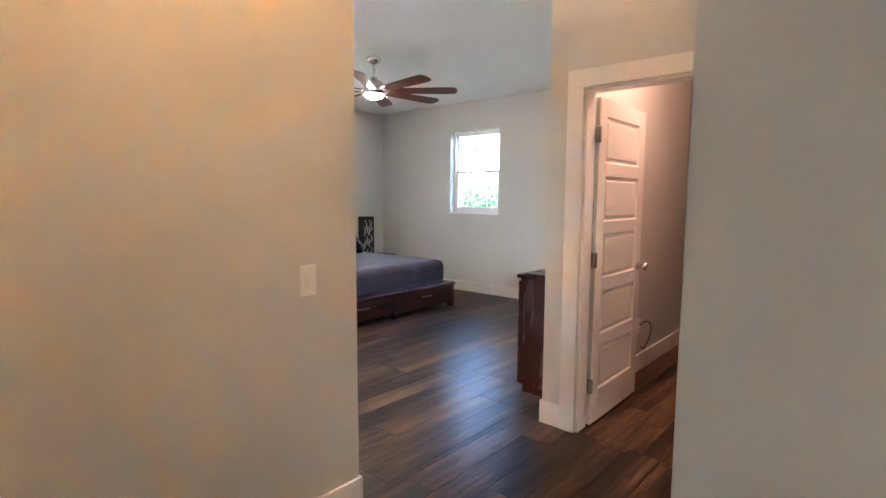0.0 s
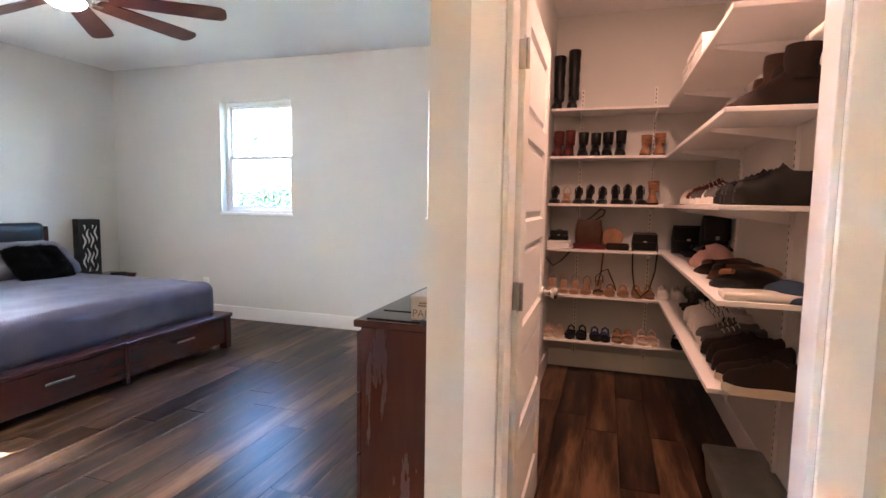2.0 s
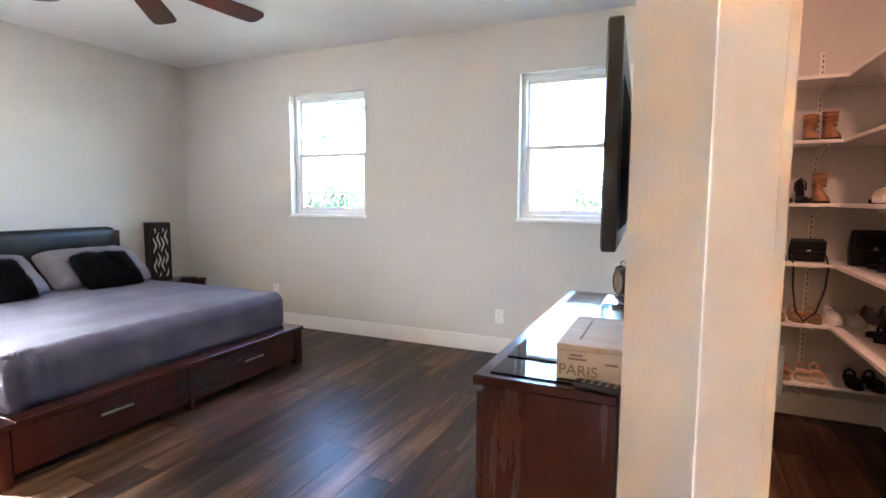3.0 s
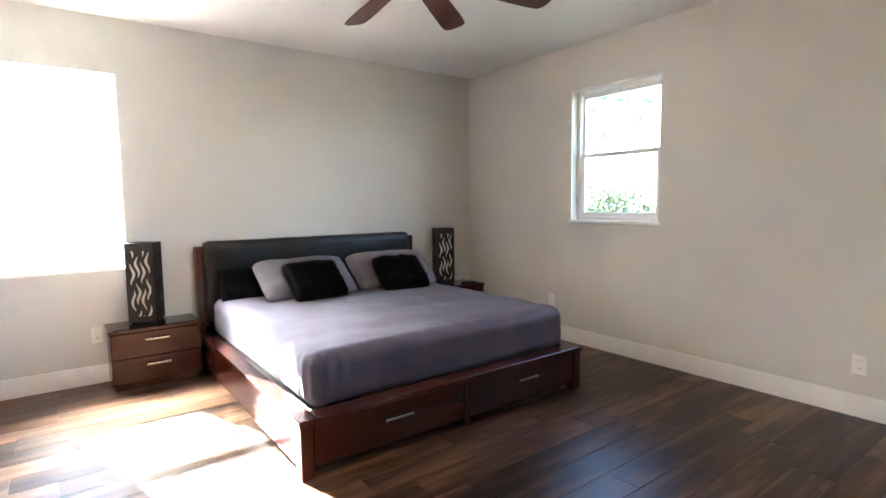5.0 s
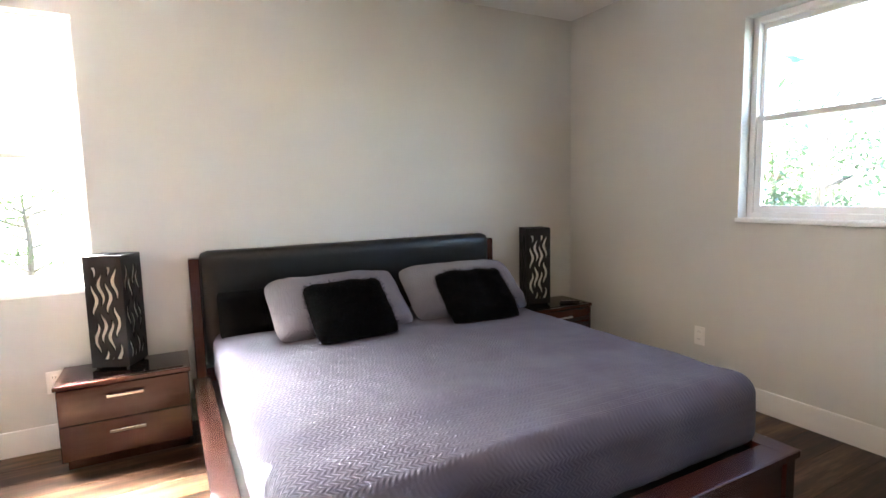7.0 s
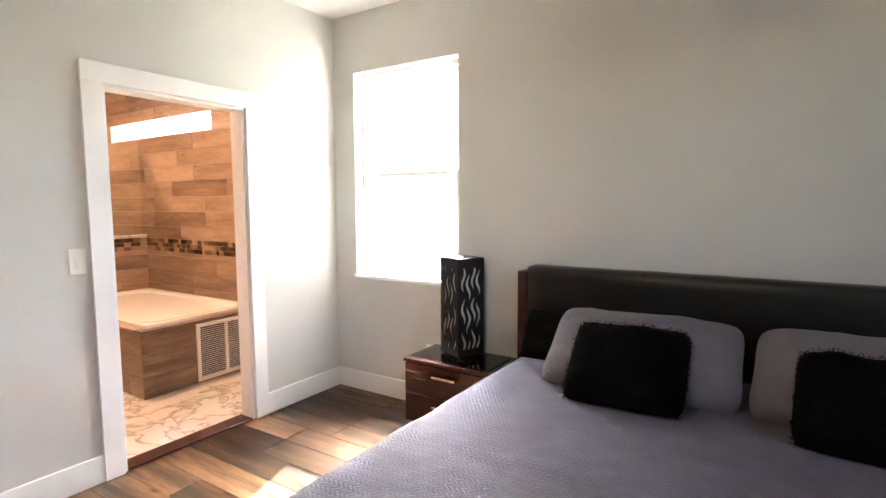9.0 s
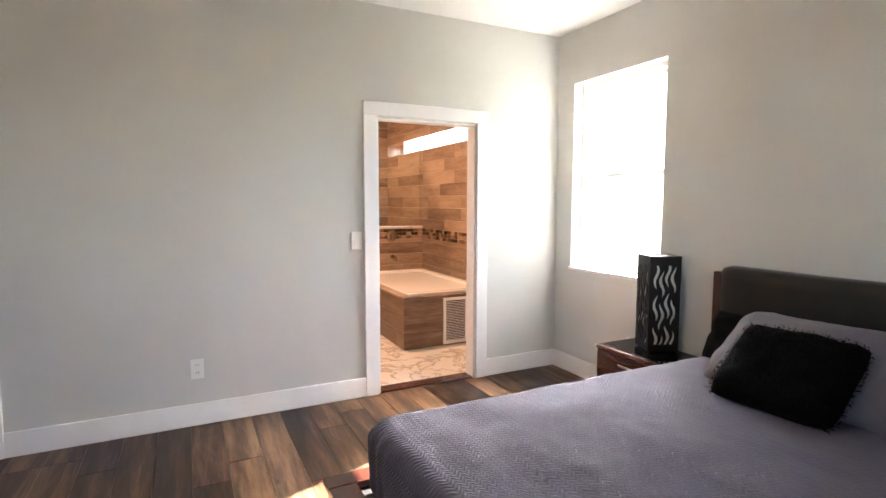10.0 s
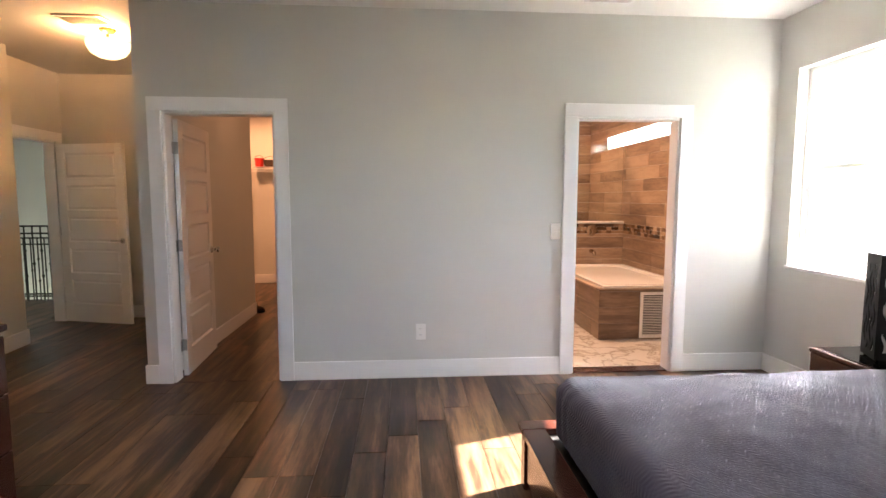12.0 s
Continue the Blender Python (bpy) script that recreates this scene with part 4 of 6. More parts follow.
DT = DH + 0.0055
crate = thing("wooden_box", "pale wooden keepsake box with brown lettering on its side", "box", pose(-1.588, 3.435, DT))
bm = bmesh.new()
box(bm, 0, 0.175, 0, 0.36, 0, 0.082, 0.003)
part("body", bm, CRATE, crate)
bm = bmesh.new()
box(bm, -0.002, 0.177, -0.002, 0.362, 0.0825, 0.098, 0.003)
part("lid", bm, CRATE, crate)
text("PARIS", 0.042, 0.0006, pose(0.006, -0.0012, 0.014, 90, 0, 0), INK, crate)
for k, (x0, x1, z) in enumerate(((0.03, 0.080, 0.056), (0.035, 0.07, 0.066), (0.128, 0.160, 0.05))):
    bm = bmesh.new()
    box(bm, x0, x1, -0.0014, -0.0003, z, z + 0.006)
    part("printed_bar", bm, INK, crate)
bm = bmesh.new()
box(bm, 0.05, 0.056, 0.06, 0.30, 0.0982, 0.0990)
part("printed_bar", bm, INK, crate)
remote = thing("remote_control", "slim black remote control lying on the dresser", "remote control", pose(-1.53, 3.398, DT, 0, 0, -8))
bm = bmesh.new()
box(bm, 0, 0.125, -0.02, 0.02, 0, 0.016, 0.005, 2)
part("body", bm, BLACK, remote)
for i in range(5):
    for j in (-1, 0, 1):
        bm = bmesh.new()
        box(bm, 0.02 + i * 0.02, 0.028 + i * 0.02, j * 0.011 - 0.003, j * 0.011 + 0.003, 0.0161, 0.0175)
        part("button", bm, CHROME_DARK, remote)
gbox = thing("glass_box", "small glass trinket box with metal edges", "box", pose(-1.565, 4.18, DT))
bm = bmesh.new()
box(bm, 0.004, 0.146, 0.004, 0.196, 0.066, 0.072)
part("lid", bm, CLEAR, gbox, "clear bevelled glass lid")
for x0, x1, y0, y1 in ((0.002, 0.006, 0.006, 0.194), (0.144, 0.148, 0.006, 0.194), (0.006, 0.144, 0.002, 0.006), (0.006, 0.144, 0.194, 0.198)):
    bm = bmesh.new()
    box(bm, x0, x1, y0, y1, 0.004, 0.065)
    part("side", bm, CLEAR, gbox)
bm = bmesh.new()
box(bm, 0.0, 0.15, 0.0, 0.2, 0.0, 0.004)
part("base", bm, CHROME, gbox, "silvered base")
for x in (0.0, 0.146):
    for y in (0.0, 0.196):
        bm = bmesh.new()
        box(bm, x, x + 0.004, y, y + 0.004, 0.004, 0.0655)
        part("edge", bm, CHROME, gbox)
clock = thing("alarm_clock", "black twin-bell alarm clock with cream dial on the dresser", "clock", pose(-1.53, 4.72, DT, 0, 0, -62))
bm = bmesh.new()
lathe(bm, [(0, -0.024), (0.060, -0.024), (0.066, -0.018), (0.066, 0.022), (0.060, 0.028), (0.056, 0.026), (0.056, 0.022), (0, 0.022)], n=32)
bm.transform(Matrix.Translation((0, 0, 0.082)) @ Matrix.Rotation(radians(90), 4, "X"))
part("case", bm, BLACK, clock, "", True)
bm = bmesh.new()
lathe(bm, [(0, 0.0225), (0.054, 0.0225), (0.054, 0.0235), (0, 0.0235)], n=32)
bm.transform(Matrix.Translation((0, 0, 0.082)) @ Matrix.Rotation(radians(90), 4, "X"))
dial = part("dial", bm, paint("cream_dial", (0.22, 0.16, 0.11), 0.6, 0.1), clock, "cream dial")
for k in range(12):
    a = radians(30 * k)
    bm = bmesh.new()
    box(bm, -0.0018, 0.0018, -0.0250, -0.0240, 0.040, 0.049)
    bm.transform(Matrix.Translation((0, 0, 0.082)) @ Matrix.Rotation(a, 4, "Y"))
    part("hour_mark", bm, BLACK, dial)
for a, l in ((60, 0.026), (185, 0.038)):
    bm = bmesh.new()
    box(bm, -0.002, 0.002, -0.0265, -0.0255, 0.0, l)
    bm.transform(Matrix.Translation((0, 0, 0.082)) @ Matrix.Rotation(radians(a), 4, "Y"))
    part("pointer", bm, BLACK, dial)
for s in (-1, 1):
    bm = bmesh.new()
    lathe(bm, [(0, 0.0), (0.026, 0.0), (0.024, 0.012), (0.013, 0.021), (0, 0.024)], n=20)
    bm.transform(Matrix.Translation((s * 0.036, 0, 0.138)) @ Matrix.Rotation(radians(s * 32), 4, "Y"))
    part("bell", bm, BLACK, clock, "", True)
    bm = bmesh.new()
    tube(bm, [(s * 0.034, 0, 0.0), (s * 0.03, 0, 0.025)], 0.005, 8)
    part("foot", bm, BLACK, clock)
bm = bmesh.new()
tube(bm, [(-0.038, 0, 0.155), (-0.03, 0, 0.178), (0, 0, 0.186), (0.03, 0, 0.178), (0.038, 0, 0.155)], 0.003, 8)
part("carry_handle", bm, BLACK, clock, "", True)
bm = bmesh.new()
tube(bm, [(-1.445, 4.65, 1.20), (-1.45, 4.62, 1.05), (-1.455, 4.66, 0.92), (-1.47, 4.70, DT + 0.004), (-1.50, 4.8, DT + 0.004)], 0.004, 8)
tagged(new("cable", mesh_of("cable", bm, PLATE, True)), "white cable hanging down from the television to the dresser", "cable")
rem2 = thing("remote_control", "black remote control lying on the far nightstand", "remote control", pose(W + 0.30, 6.08, 0.471, 0, 0, 60))
bm = bmesh.new()
box(bm, -0.08, 0.08, -0.022, 0.022, 0, 0.018, 0.005, 2)
part("body", bm, BLACK, rem2)
for i in range(4):
    bm = bmesh.new()
    box(bm, -0.06 + i * 0.03, -0.045 + i * 0.03, -0.01, 0.01, 0.0182, 0.0195)
    part("button", bm, CHROME_DARK, rem2)

# ---- landing railing ----
def railing(y, x0, x1, z, label):
    th = thing("railing", label, "railing", pose(0, y, z))
    for h, r in ((1.04, 0.022), (0.94, 0.010), (0.10, 0.010)):
        bm = bmesh.new()
        box(bm, x0, x1, -r, r, h - 0.012, h + 0.012, 0.003)
        part("rail", bm, IRON, th)
    n = int((x1 - x0) / 0.105)
    for i in range(n):
        x = x0 + (i + 0.5) * (x1 - x0) / n
        bm = bmesh.new()
        box(bm, x - 0.007, x + 0.007, -0.007, 0.007, 0.0, 1.03)
        for zz in ((0.35, 0.7) if i % 2 else (0.52,)):
            lathe(bm, [(0, zz - 0.03), (0.012, zz - 0.022), (0.019, zz), (0.012, zz + 0.022), (0, zz + 0.03)], (x, 0), 8)
        part("baluster", bm, IRON, th)
    return th


railing(-1.78, 0.66, 4.6, 0.0, "black wrought iron landing railing with knuckled balusters")
railing(-3.0, 0.9, 4.6, -0.25, "black wrought iron stair railing beyond the landing")


# ---- bathroom ----
TH = 0.009


def pieces(a0, a1, b0, b1, holes):
    """The rectangle less the holes, as rectangles."""
    out = [(a0, a1, b0, b1)]
    for h0, h1, k0, k1 in holes:
        nxt = []
        for p0, p1, q0, q1 in out:
            if p1 <= h0 or p0 >= h1 or q1 <= k0 or q0 >= k1:
                nxt.append((p0, p1, q0, q1))
                continue
            if q0 < k0:
                nxt.append((p0, p1, q0, k0))
            if q1 > k1:
                nxt.append((p0, p1, k1, q1))
            m0, m1 = max(q0, k0), min(q1, k1)
            if p0 < h0:
                nxt.append((p0, h0, m0, m1))
            if p1 > h1:
                nxt.append((h1, p1, m0, m1))
        out = nxt
    return out


def tiled(name, axis, a0, a1, z0, z1, face, out, parent, holes=(), length=0.91, height=0.152, seed=1):
    """Wood-look tiles, each its own piece, proud of the wall with open joints."""
    rn = random.Random(seed)
    z = z0
    while z < z1 - 0.01:
        zt = min(z + height, z1)
        a = a0 - rn.uniform(0.1, 0.85)
        while a < a1 - 0.01:
            for p0, p1, q0, q1 in pieces(max(a, a0), min(a + length, a1), z, zt, holes):
                if p1 - p0 < 0.012 or q1 - q0 < 0.012:
                    continue
                g = 0.0013
                lo, hi = sorted((face, face + out * TH))
                bm = bmesh.new()
                if axis == "x":
                    box(bm, 0, p1 - p0 - 2 * g, 0, hi - lo, 0, q1 - q0 - 2 * g, 0.0012)
                    at = (p0 + g, lo, q0 + g)
                else:
                    box(bm, 0, hi - lo, 0, p1 - p0 - 2 * g, 0, q1 - q0 - 2 * g, 0.0012)
                    at = (lo, p0 + g, q0 + g)
                o = part("tile", bm, WOODTILE if axis == "y" else WOODTILE_X, parent)
                o.location = at
            a += length
        z = zt


def mosaic_band(axis, a0, a1, z0, z1, face, out, parent, seed):
    rn = random.Random(seed)
    bm = bmesh.new()
    rows = 3
    h = (z1 - z0) / rows
    lo, hi = sorted((face, face + out * (TH + 0.001)))
    for r in range(rows):
        a = a0
        while a < a1 - 0.004:
            w = min(rn.choice((0.045, 0.07, 0.095)), a1 - a)
            c = (a + 0.001, a + w - 0.001, z0 + r * h + 0.001, z0 + (r + 1) * h - 0.001)
            if axis == "x":
                box(bm, c[0], c[1], lo, hi, c[2], c[3])
            else:
                box(bm, lo, hi, c[0], c[1], c[2], c[3])
            a += w
    tagged(part("mosaic", bm, MOSAIC, parent, "brown glass mosaic band"), kind="stuff")


west = bpy.data.objects["wall_west"]
DK = 0.515
tiled("tile", "y", -2.48, 0.73, 0.0, CE, W, 1, west, [BWIN, (-1.13, 0.73, 0.955, 1.09), (-1.13, 0.73, 0.0, DK)], seed=3)
mosaic_band("y", -1.13, 0.73, 0.955, 1.09, W, 1, west, 5)
tiled("tile", "x", W + TH, -3.4, 0.0, CE, -2.48, 1, bpy.data.objects["wall_bath_south"], seed=6)
pony = wall("wall_pony", "x", W + TH + 0.001, -4.9, -1.26, -1.14, 0, 1.10, label="half-height wall tiled in wood-look planks with mosaic band")
tiled("tile", "x", W + TH + 0.001, -4.9, 0.0, 1.10, -1.14, 1, pony, [(W, W + 1.03, 0.0, DK), (W, -4.9, 0.955, 1.09)], seed=8)
mosaic_band("x", W + TH + 0.002, -4.9, 0.955, 1.09, -1.14, 1, pony, 9)
bm = bmesh.new()
box(bm, W + TH + 0.002, -4.88, -1.275, -1.115, 1.1015, 1.125, 0.003)
part("ledge", bm, MARBLE, pony, "marble ledge cap")
bm = bmesh.new()
box(bm, W + TH + 0.004, -4.9, -1.204, -1.196, 1.126, 2.14)
part("glass_panel", bm, CLEAR, pony, "clear shower glass panel")

tub = thing("bathtub", "white drop-in bathtub in a wood-look tiled surround", "bathtub")
X0, X1, Y0, Y1 = W + 0.002, W + 1.03, -1.129, 0.71
bm = bmesh.new()
for x0, x1, y0, y1 in ((X0, X1, Y1 - 0.10, Y1), (X1 - 0.10, X1, Y0, Y1 - 0.10)):
    box(bm, x0, x1, y0, y1, 0.0, DK - 0.014)
surround = part("surround", bm, GROUT, tub, "tiled tub surround")
tiled("tile", "x", X0, X1 + TH, 0.004, DK - 0.015, Y1, 1, surround, [(-6.425, -5.885, 0.01, 0.49)], 0.91, 0.166, 12)
tiled("tile", "y", Y0, Y1, 0.004, DK - 0.015, X1, 1, surround, (), 0.91, 0.166, 14)
for x0, x1, y0, y1 in ((X0, X1 + TH, Y1 - 0.10, Y1 + TH), (X1 - 0.10, X1 + TH, Y0, Y1 - 0.101)):
    bm = bmesh.new()
    box(bm, x0, x1, y0, y1, DK - 0.0135, DK, 0.002)
    part("deck_tile", bm, WOODTILE, surround)


def round_rect(x0, x1, y0, y1, r, z, n=6):
    pts = []
    for cx, cy, a0 in ((x1 - r, y1 - r, 0), (x0 + r, y1 - r, 90), (x0 + r, y0 + r, 180), (x1 - r, y0 + r, 270)):
        for k in range(n + 1):
            a = radians(a0 + 90 * k / n)
            pts.append((cx + r * math.cos(a), cy + r * math.sin(a), z))
    return pts


bm = bmesh.new()
a = (X0 + 0.012, X1 - 0.055, Y0 + 0.006, Y1 - 0.055)
loft(bm, [round_rect(*a, 0.03, DK + 0.001), round_rect(*a, 0.03, DK + 0.022), round_rect(a[0] + 0.006, a[1] - 0.006, a[2] + 0.006, a[3] - 0.006, 0.03, DK + 0.028),
          round_rect(a[0] + 0.07, a[1] - 0.07, a[2] + 0.08, a[3] - 0.08, 0.10, DK + 0.026), round_rect(a[0] + 0.08, a[1] - 0.08, a[2] + 0.10, a[3] - 0.10, 0.10, DK + 0.012),
          round_rect(a[0] + 0.13, a[1] - 0.13, a[2] + 0.17, a[3] - 0.24, 0.12, DK - 0.30), round_rect(a[0] + 0.20, a[1] - 0.20, a[2] + 0.26, a[3] - 0.34, 0.10, DK - 0.36)])
part("basin", bm, TUB, tub, "glossy white acrylic basin", True)
grille = thing("air_grille", "white slatted return-air grille in the tub surround", "vent", pose(-6.42, Y1 + 0.001, 0.015))
gw, gh = 0.53, 0.47
bm = bmesh.new()
box(bm, 0, gw, -0.004, 0.0, 0, gh)
part("backing", bm, BLACK_MATT, grille)
for x0, x1, z0, z1 in ((0, 0.03, 0, gh), (gw - 0.03, gw, 0, gh), (0.03, gw - 0.03, 0, 0.03), (0.03, gw - 0.03, gh - 0.03, gh), (gw / 2 - 0.012, gw / 2 + 0.012, 0.03, gh - 0.03)):
    bm = bmesh.new()
    box(bm, x0, x1, 0.0, 0.016, z0, z1, 0.002)
    part("frame", bm, TRIM, grille)
for c in range(2):
    for i in range(24):
        z = 0.038 + i * (gh - 0.076) / 23.5
        bm = bmesh.new()
        x0 = 0.031 if c == 0 else gw / 2 + 0.0125
        box(bm, x0, x0 + gw / 2 - 0.044, -0.006, 0.006, -0.0012, 0.0012)
        bm.transform(Matrix.Translation((0, 0.007, z)) @ Matrix.Rotation(radians(40), 4, "X"))
        part("slat", bm, TRIM, grille)
FYW = -1.14 + TH
tap = thing("bath_tap", "bronze bath mixer tap and spout on the tiled half wall", "tap", pose(-6.05, FYW, 0))
NICK = paint("bronze_nickel", (0.42, 0.33, 0.24), 0.25, 0.1, metal=1.0)
bm = bmesh.new()
lathe(bm, [(0, 0), (0.075, 0), (0.072, 0.008), (0.03, 0.012), (0.026, 0.05), (0, 0.05)], n=24)
bm.transform(Matrix.Translation((0, 0.0, 1.0)) @ Matrix.Rotation(radians(-90), 4, "X"))
part("valve_plate", bm, NICK, tap, "", True)
bm = bmesh.new()
tube(bm, [(0, 0.045, 1.0), (0.01, 0.06, 0.93)], [0.012, 0.007], 10)
part("lever", bm, NICK, tap)
bm = bmesh.new()
tube(bm, [(0, 0.0, 0.72), (0, 0.07, 0.72), (0, 0.12, 0.71), (0, 0.135, 0.68)], [0.026, 0.024, 0.022, 0.02], 14)
part("spout", bm, NICK, tap, "", True)

bm = bmesh.new()
box(bm, BATH[0] + 0.019, BATH[1] - 0.019, S - 0.13, S - 0.004, 0.0005, 0.009, 0.003)
solid("threshold", bm, CHERRY, "dark wooden threshold strip at the bathroom door", "threshold")
ty = S - 0.12
while ty > -1.1:
    tx = W
    y0 = max(ty - 0.61, -1.14)
    while tx < -3.4:
        bm = bmesh.new()
        box(bm, 0, min(1.2, -3.4 - tx) - 0.003, 0, ty - y0 - 0.003, -0.006, 0.0, 0.0008)
        o = part("tile", bm, MARBLE, bath_floor)
        o.location = (tx + 0.0015, y0 + 0.0015, 0)
        tx += 1.2
    ty -= 0.61

# ---- walk-in closet ----
shelf = thing("wire_shelf", "white wire closet shelf with hanging rail", "shelf", pose(0, -3.2, 1.93))
for i in range(13):
    bm = bmesh.new()
    tube(bm, [(-2.6, 0.004 + i * 0.029, 0), (0.45, 0.004 + i * 0.029, 0)], 0.0022, 6)
    part("wire", bm, PLATE, shelf)
for z in (-0.03, -0.07):
    bm = bmesh.new()
    tube(bm, [(-2.6, 0.352, z), (0.45, 0.352, z)], 0.004, 8)
    part("front_rail", bm, PLATE, shelf)
for i in range(9):
    bm = bmesh.new()
    x = -2.5 + i * 0.35
    tube(bm, [(x, 0.352, -0.03), (x, 0.352, 0.003), (x, 0.0, 0.003)], 0.0025, 6)
    part("cross_wire", bm, PLATE, shelf)


def tub_of(name, label, x, y, z, r, h, mat, cat):
    th = thing(name, label, cat, pose(x, y, z))
    bm = bmesh.new()
    lathe(bm, [(0, 0), (r * 0.8, 0), (r, h), (r * 1.05, h), (r * 1.05, h + 0.008), (r * 0.94, h + 0.008), (r * 0.92, h * 0.3), (0, h * 0.25)], n=20)
    part("body", bm, mat, th, "", True)
    bm = bmesh.new()
    tube(bm, [(-r, 0, h), (-r * 0.7, 0, h + r * 0.5), (0, 0, h + r * 0.7), (r * 0.7, 0, h + r * 0.5), (r, 0, h)], 0.004, 8)
    part("handle", bm, mat, th)
    return th


REDP = paint("red_plastic", (0.42, 0.025, 0.02), 0.35, 0.1)
tub_of("bucket", "small red plastic bucket on the wire shelf", -1.18, -2.99, 1.936, 0.075, 0.13, REDP, "bucket")
tub_of("basket", "dark woven basket on the wire shelf", -1.35, -2.99, 1.936, 0.10, 0.10, paint("dark_wicker", (0.05, 0.025, 0.015), 0.7, 0.4, 120, 0.6), "basket")
bottle = thing("bottle", "white plastic bottle on the wire shelf", "bottle", pose(-1.02, -2.98, 1.936))
bm = bmesh.new()
lathe(bm, [(0, 0), (0.035, 0), (0.036, 0.14), (0.015, 0.17), (0.0, 0.17)], n=16)
part("body", bm, PLATE, bottle, "", True)
bm = bmesh.new()
lathe(bm, [(0, 0.1705), (0.016, 0.1705), (0.016, 0.2), (0, 0.2)], n=12)
part("cap", bm, PLATE, bottle)
CLOTH = paint("dark_cloth", (0.02, 0.021, 0.028), 0.9, 0.3, 60, 0.5)
bm = bmesh.new()
rings = []
for z, w, d in ((1.80, 0.03, 0.015), (1.77, 0.10, 0.035), (1.70, 0.20, 0.05), (1.50, 0.20, 0.06), (1.25, 0.19, 0.065), (1.12, 0.17, 0.05)):
    rings.append([(-1.0 + d * math.cos(a) * (1 + 0.25 * math.sin(3 * a + z * 9)), -2.86 + w * math.sin(a), z) for a in (2 * math.pi * k / 16 for k in range(16))])
loft(bm, rings)
coat = thing("hanging_coat", "dark coat hanging from the closet rail", "clothing")
part("coat", bm, CLOTH, coat, "", True)
bm = bmesh.new()
tube(bm, [(-1.0, -2.86, 1.79), (-1.0, -2.86, 1.83), (-1.0, -2.852, 1.866), (-1.0, -2.842, 1.85)], 0.003, 6)
part("hanger_hook", bm, CHROME, coat)


# ---- shoe closet ----
SHELVES = (0.30, 0.652, 1.006, 1.352, 1.709, 2.063)
NEAR_ENDS = (0, 3.70, 3.62, 3.68, 3.70, 3.66)
BACKY, EASTX = 5.60, -0.475
for k, z in enumerate(SHELVES):
    th = thing("shelf", "white laminate shoe shelf on slotted wall tracks", "shelf", pose(0, 0, z), "shoe closet shelves")
    bm = bmesh.new()
    box(bm, CW + 0.004, CEAST - 0.003, BACKY, CN - 0.020, -0.02, 0.0, 0.002)
    part("back_board", bm, SHELFW, th)
    for x in (-1.08, -0.54):
        bm = bmesh.new()
        loft(bm, [[(x - 0.004, CN - 0.018, -0.021), (x + 0.004, CN - 0.018, -0.021), (x + 0.004, CN - 0.018, -0.075), (x - 0.004, CN - 0.018, -0.075)],
                  [(x - 0.004, BACKY + 0.03, -0.021), (x + 0.004, BACKY + 0.03, -0.021), (x + 0.004, BACKY + 0.03, -0.036), (x - 0.004, BACKY + 0.03, -0.036)]])
        part("bracket", bm, SHELFW, th)
    if k:
        bm = bmesh.new()
        box(bm, EASTX, CEAST - 0.020, NEAR_ENDS[k], BACKY - 0.001, -0.02, 0.0, 0.002)
        part("side_board", bm, SHELFW, th)
        for y in (4.12, 5.08):
            bm = bmesh.new()
            loft(bm, [[(CEAST - 0.018, y - 0.004, -0.021), (CEAST - 0.018, y + 0.004, -0.021), (CEAST - 0.018, y + 0.004, -0.08), (CEAST - 0.018, y - 0.004, -0.08)],
                      [(EASTX + 0.03, y - 0.004, -0.021), (EASTX + 0.03, y + 0.004, -0.021), (EASTX + 0.03, y + 0.004, -0.036), (EASTX + 0.03, y - 0.004, -0.036)]])
            part("bracket", bm, SHELFW, th)
for where in ((-1.08, CN - 0.009, 0), (-0.54, CN - 0.009, 0), (CEAST - 0.009, 4.12, 1), (CEAST - 0.009, 5.08, 1)):
    th = thing("shelf_track", "white slotted steel shelf track screwed to the wall", "shelf track", pose(where[0], where[1], 0), "shelf tracks")
    bm = bmesh.new()
    box(bm, -0.0125, 0.0125, -0.008, 0.008, 0.12, 2.25) if not where[2] else box(bm, -0.008, 0.008, -0.0125, 0.0125, 0.12, 2.25)
    part("track", bm, SHELFW, th)
    bm = bmesh.new()
    for i in range(66):
        z = 0.14 + i * 0.032
        if where[2]:
            box(bm, -0.0088, -0.0081, -0.003, 0.003, z, z + 0.016)
        else:
            box(bm, -0.003, 0.003, -0.0088, -0.0081, z, z + 0.016)
    tagged(part("slots", bm, BLACK_MATT, th), kind="stuff")


def skin(name, c, rough=0.5, vary=0.2):
    return paint(name, c, rough, vary, 150, 0.25, big=14, shuffle=True, spec=0.3)


LBLACK = skin("black_shoe_leather", (0.005, 0.0045, 0.0045), 0.35)
LBROWN = skin("brown_shoe_leather", (0.060, 0.024, 0.012), 0.45)
LDARK = skin("dark_brown_suede", (0.020, 0.011, 0.008), 0.8)
LTAN = skin("tan_leather", (0.34, 0.17, 0.085), 0.5)
LNUDE = skin("nude_leather", (0.50, 0.33, 0.23), 0.45)
LWINE = skin("wine_leather", (0.10, 0.016, 0.014), 0.45)
LWHITE = skin("white_shoe_leather", (0.68, 0.65, 0.61), 0.5, 0.06)
LGREY = skin("grey_mesh_cloth", (0.12, 0.11, 0.11), 0.8)
LBLUE = skin("blue_strap", (0.02, 0.04, 0.12), 0.5)
LCREAM = skin("cream_rubber", (0.58, 0.50, 0.40), 0.6, 0.06)
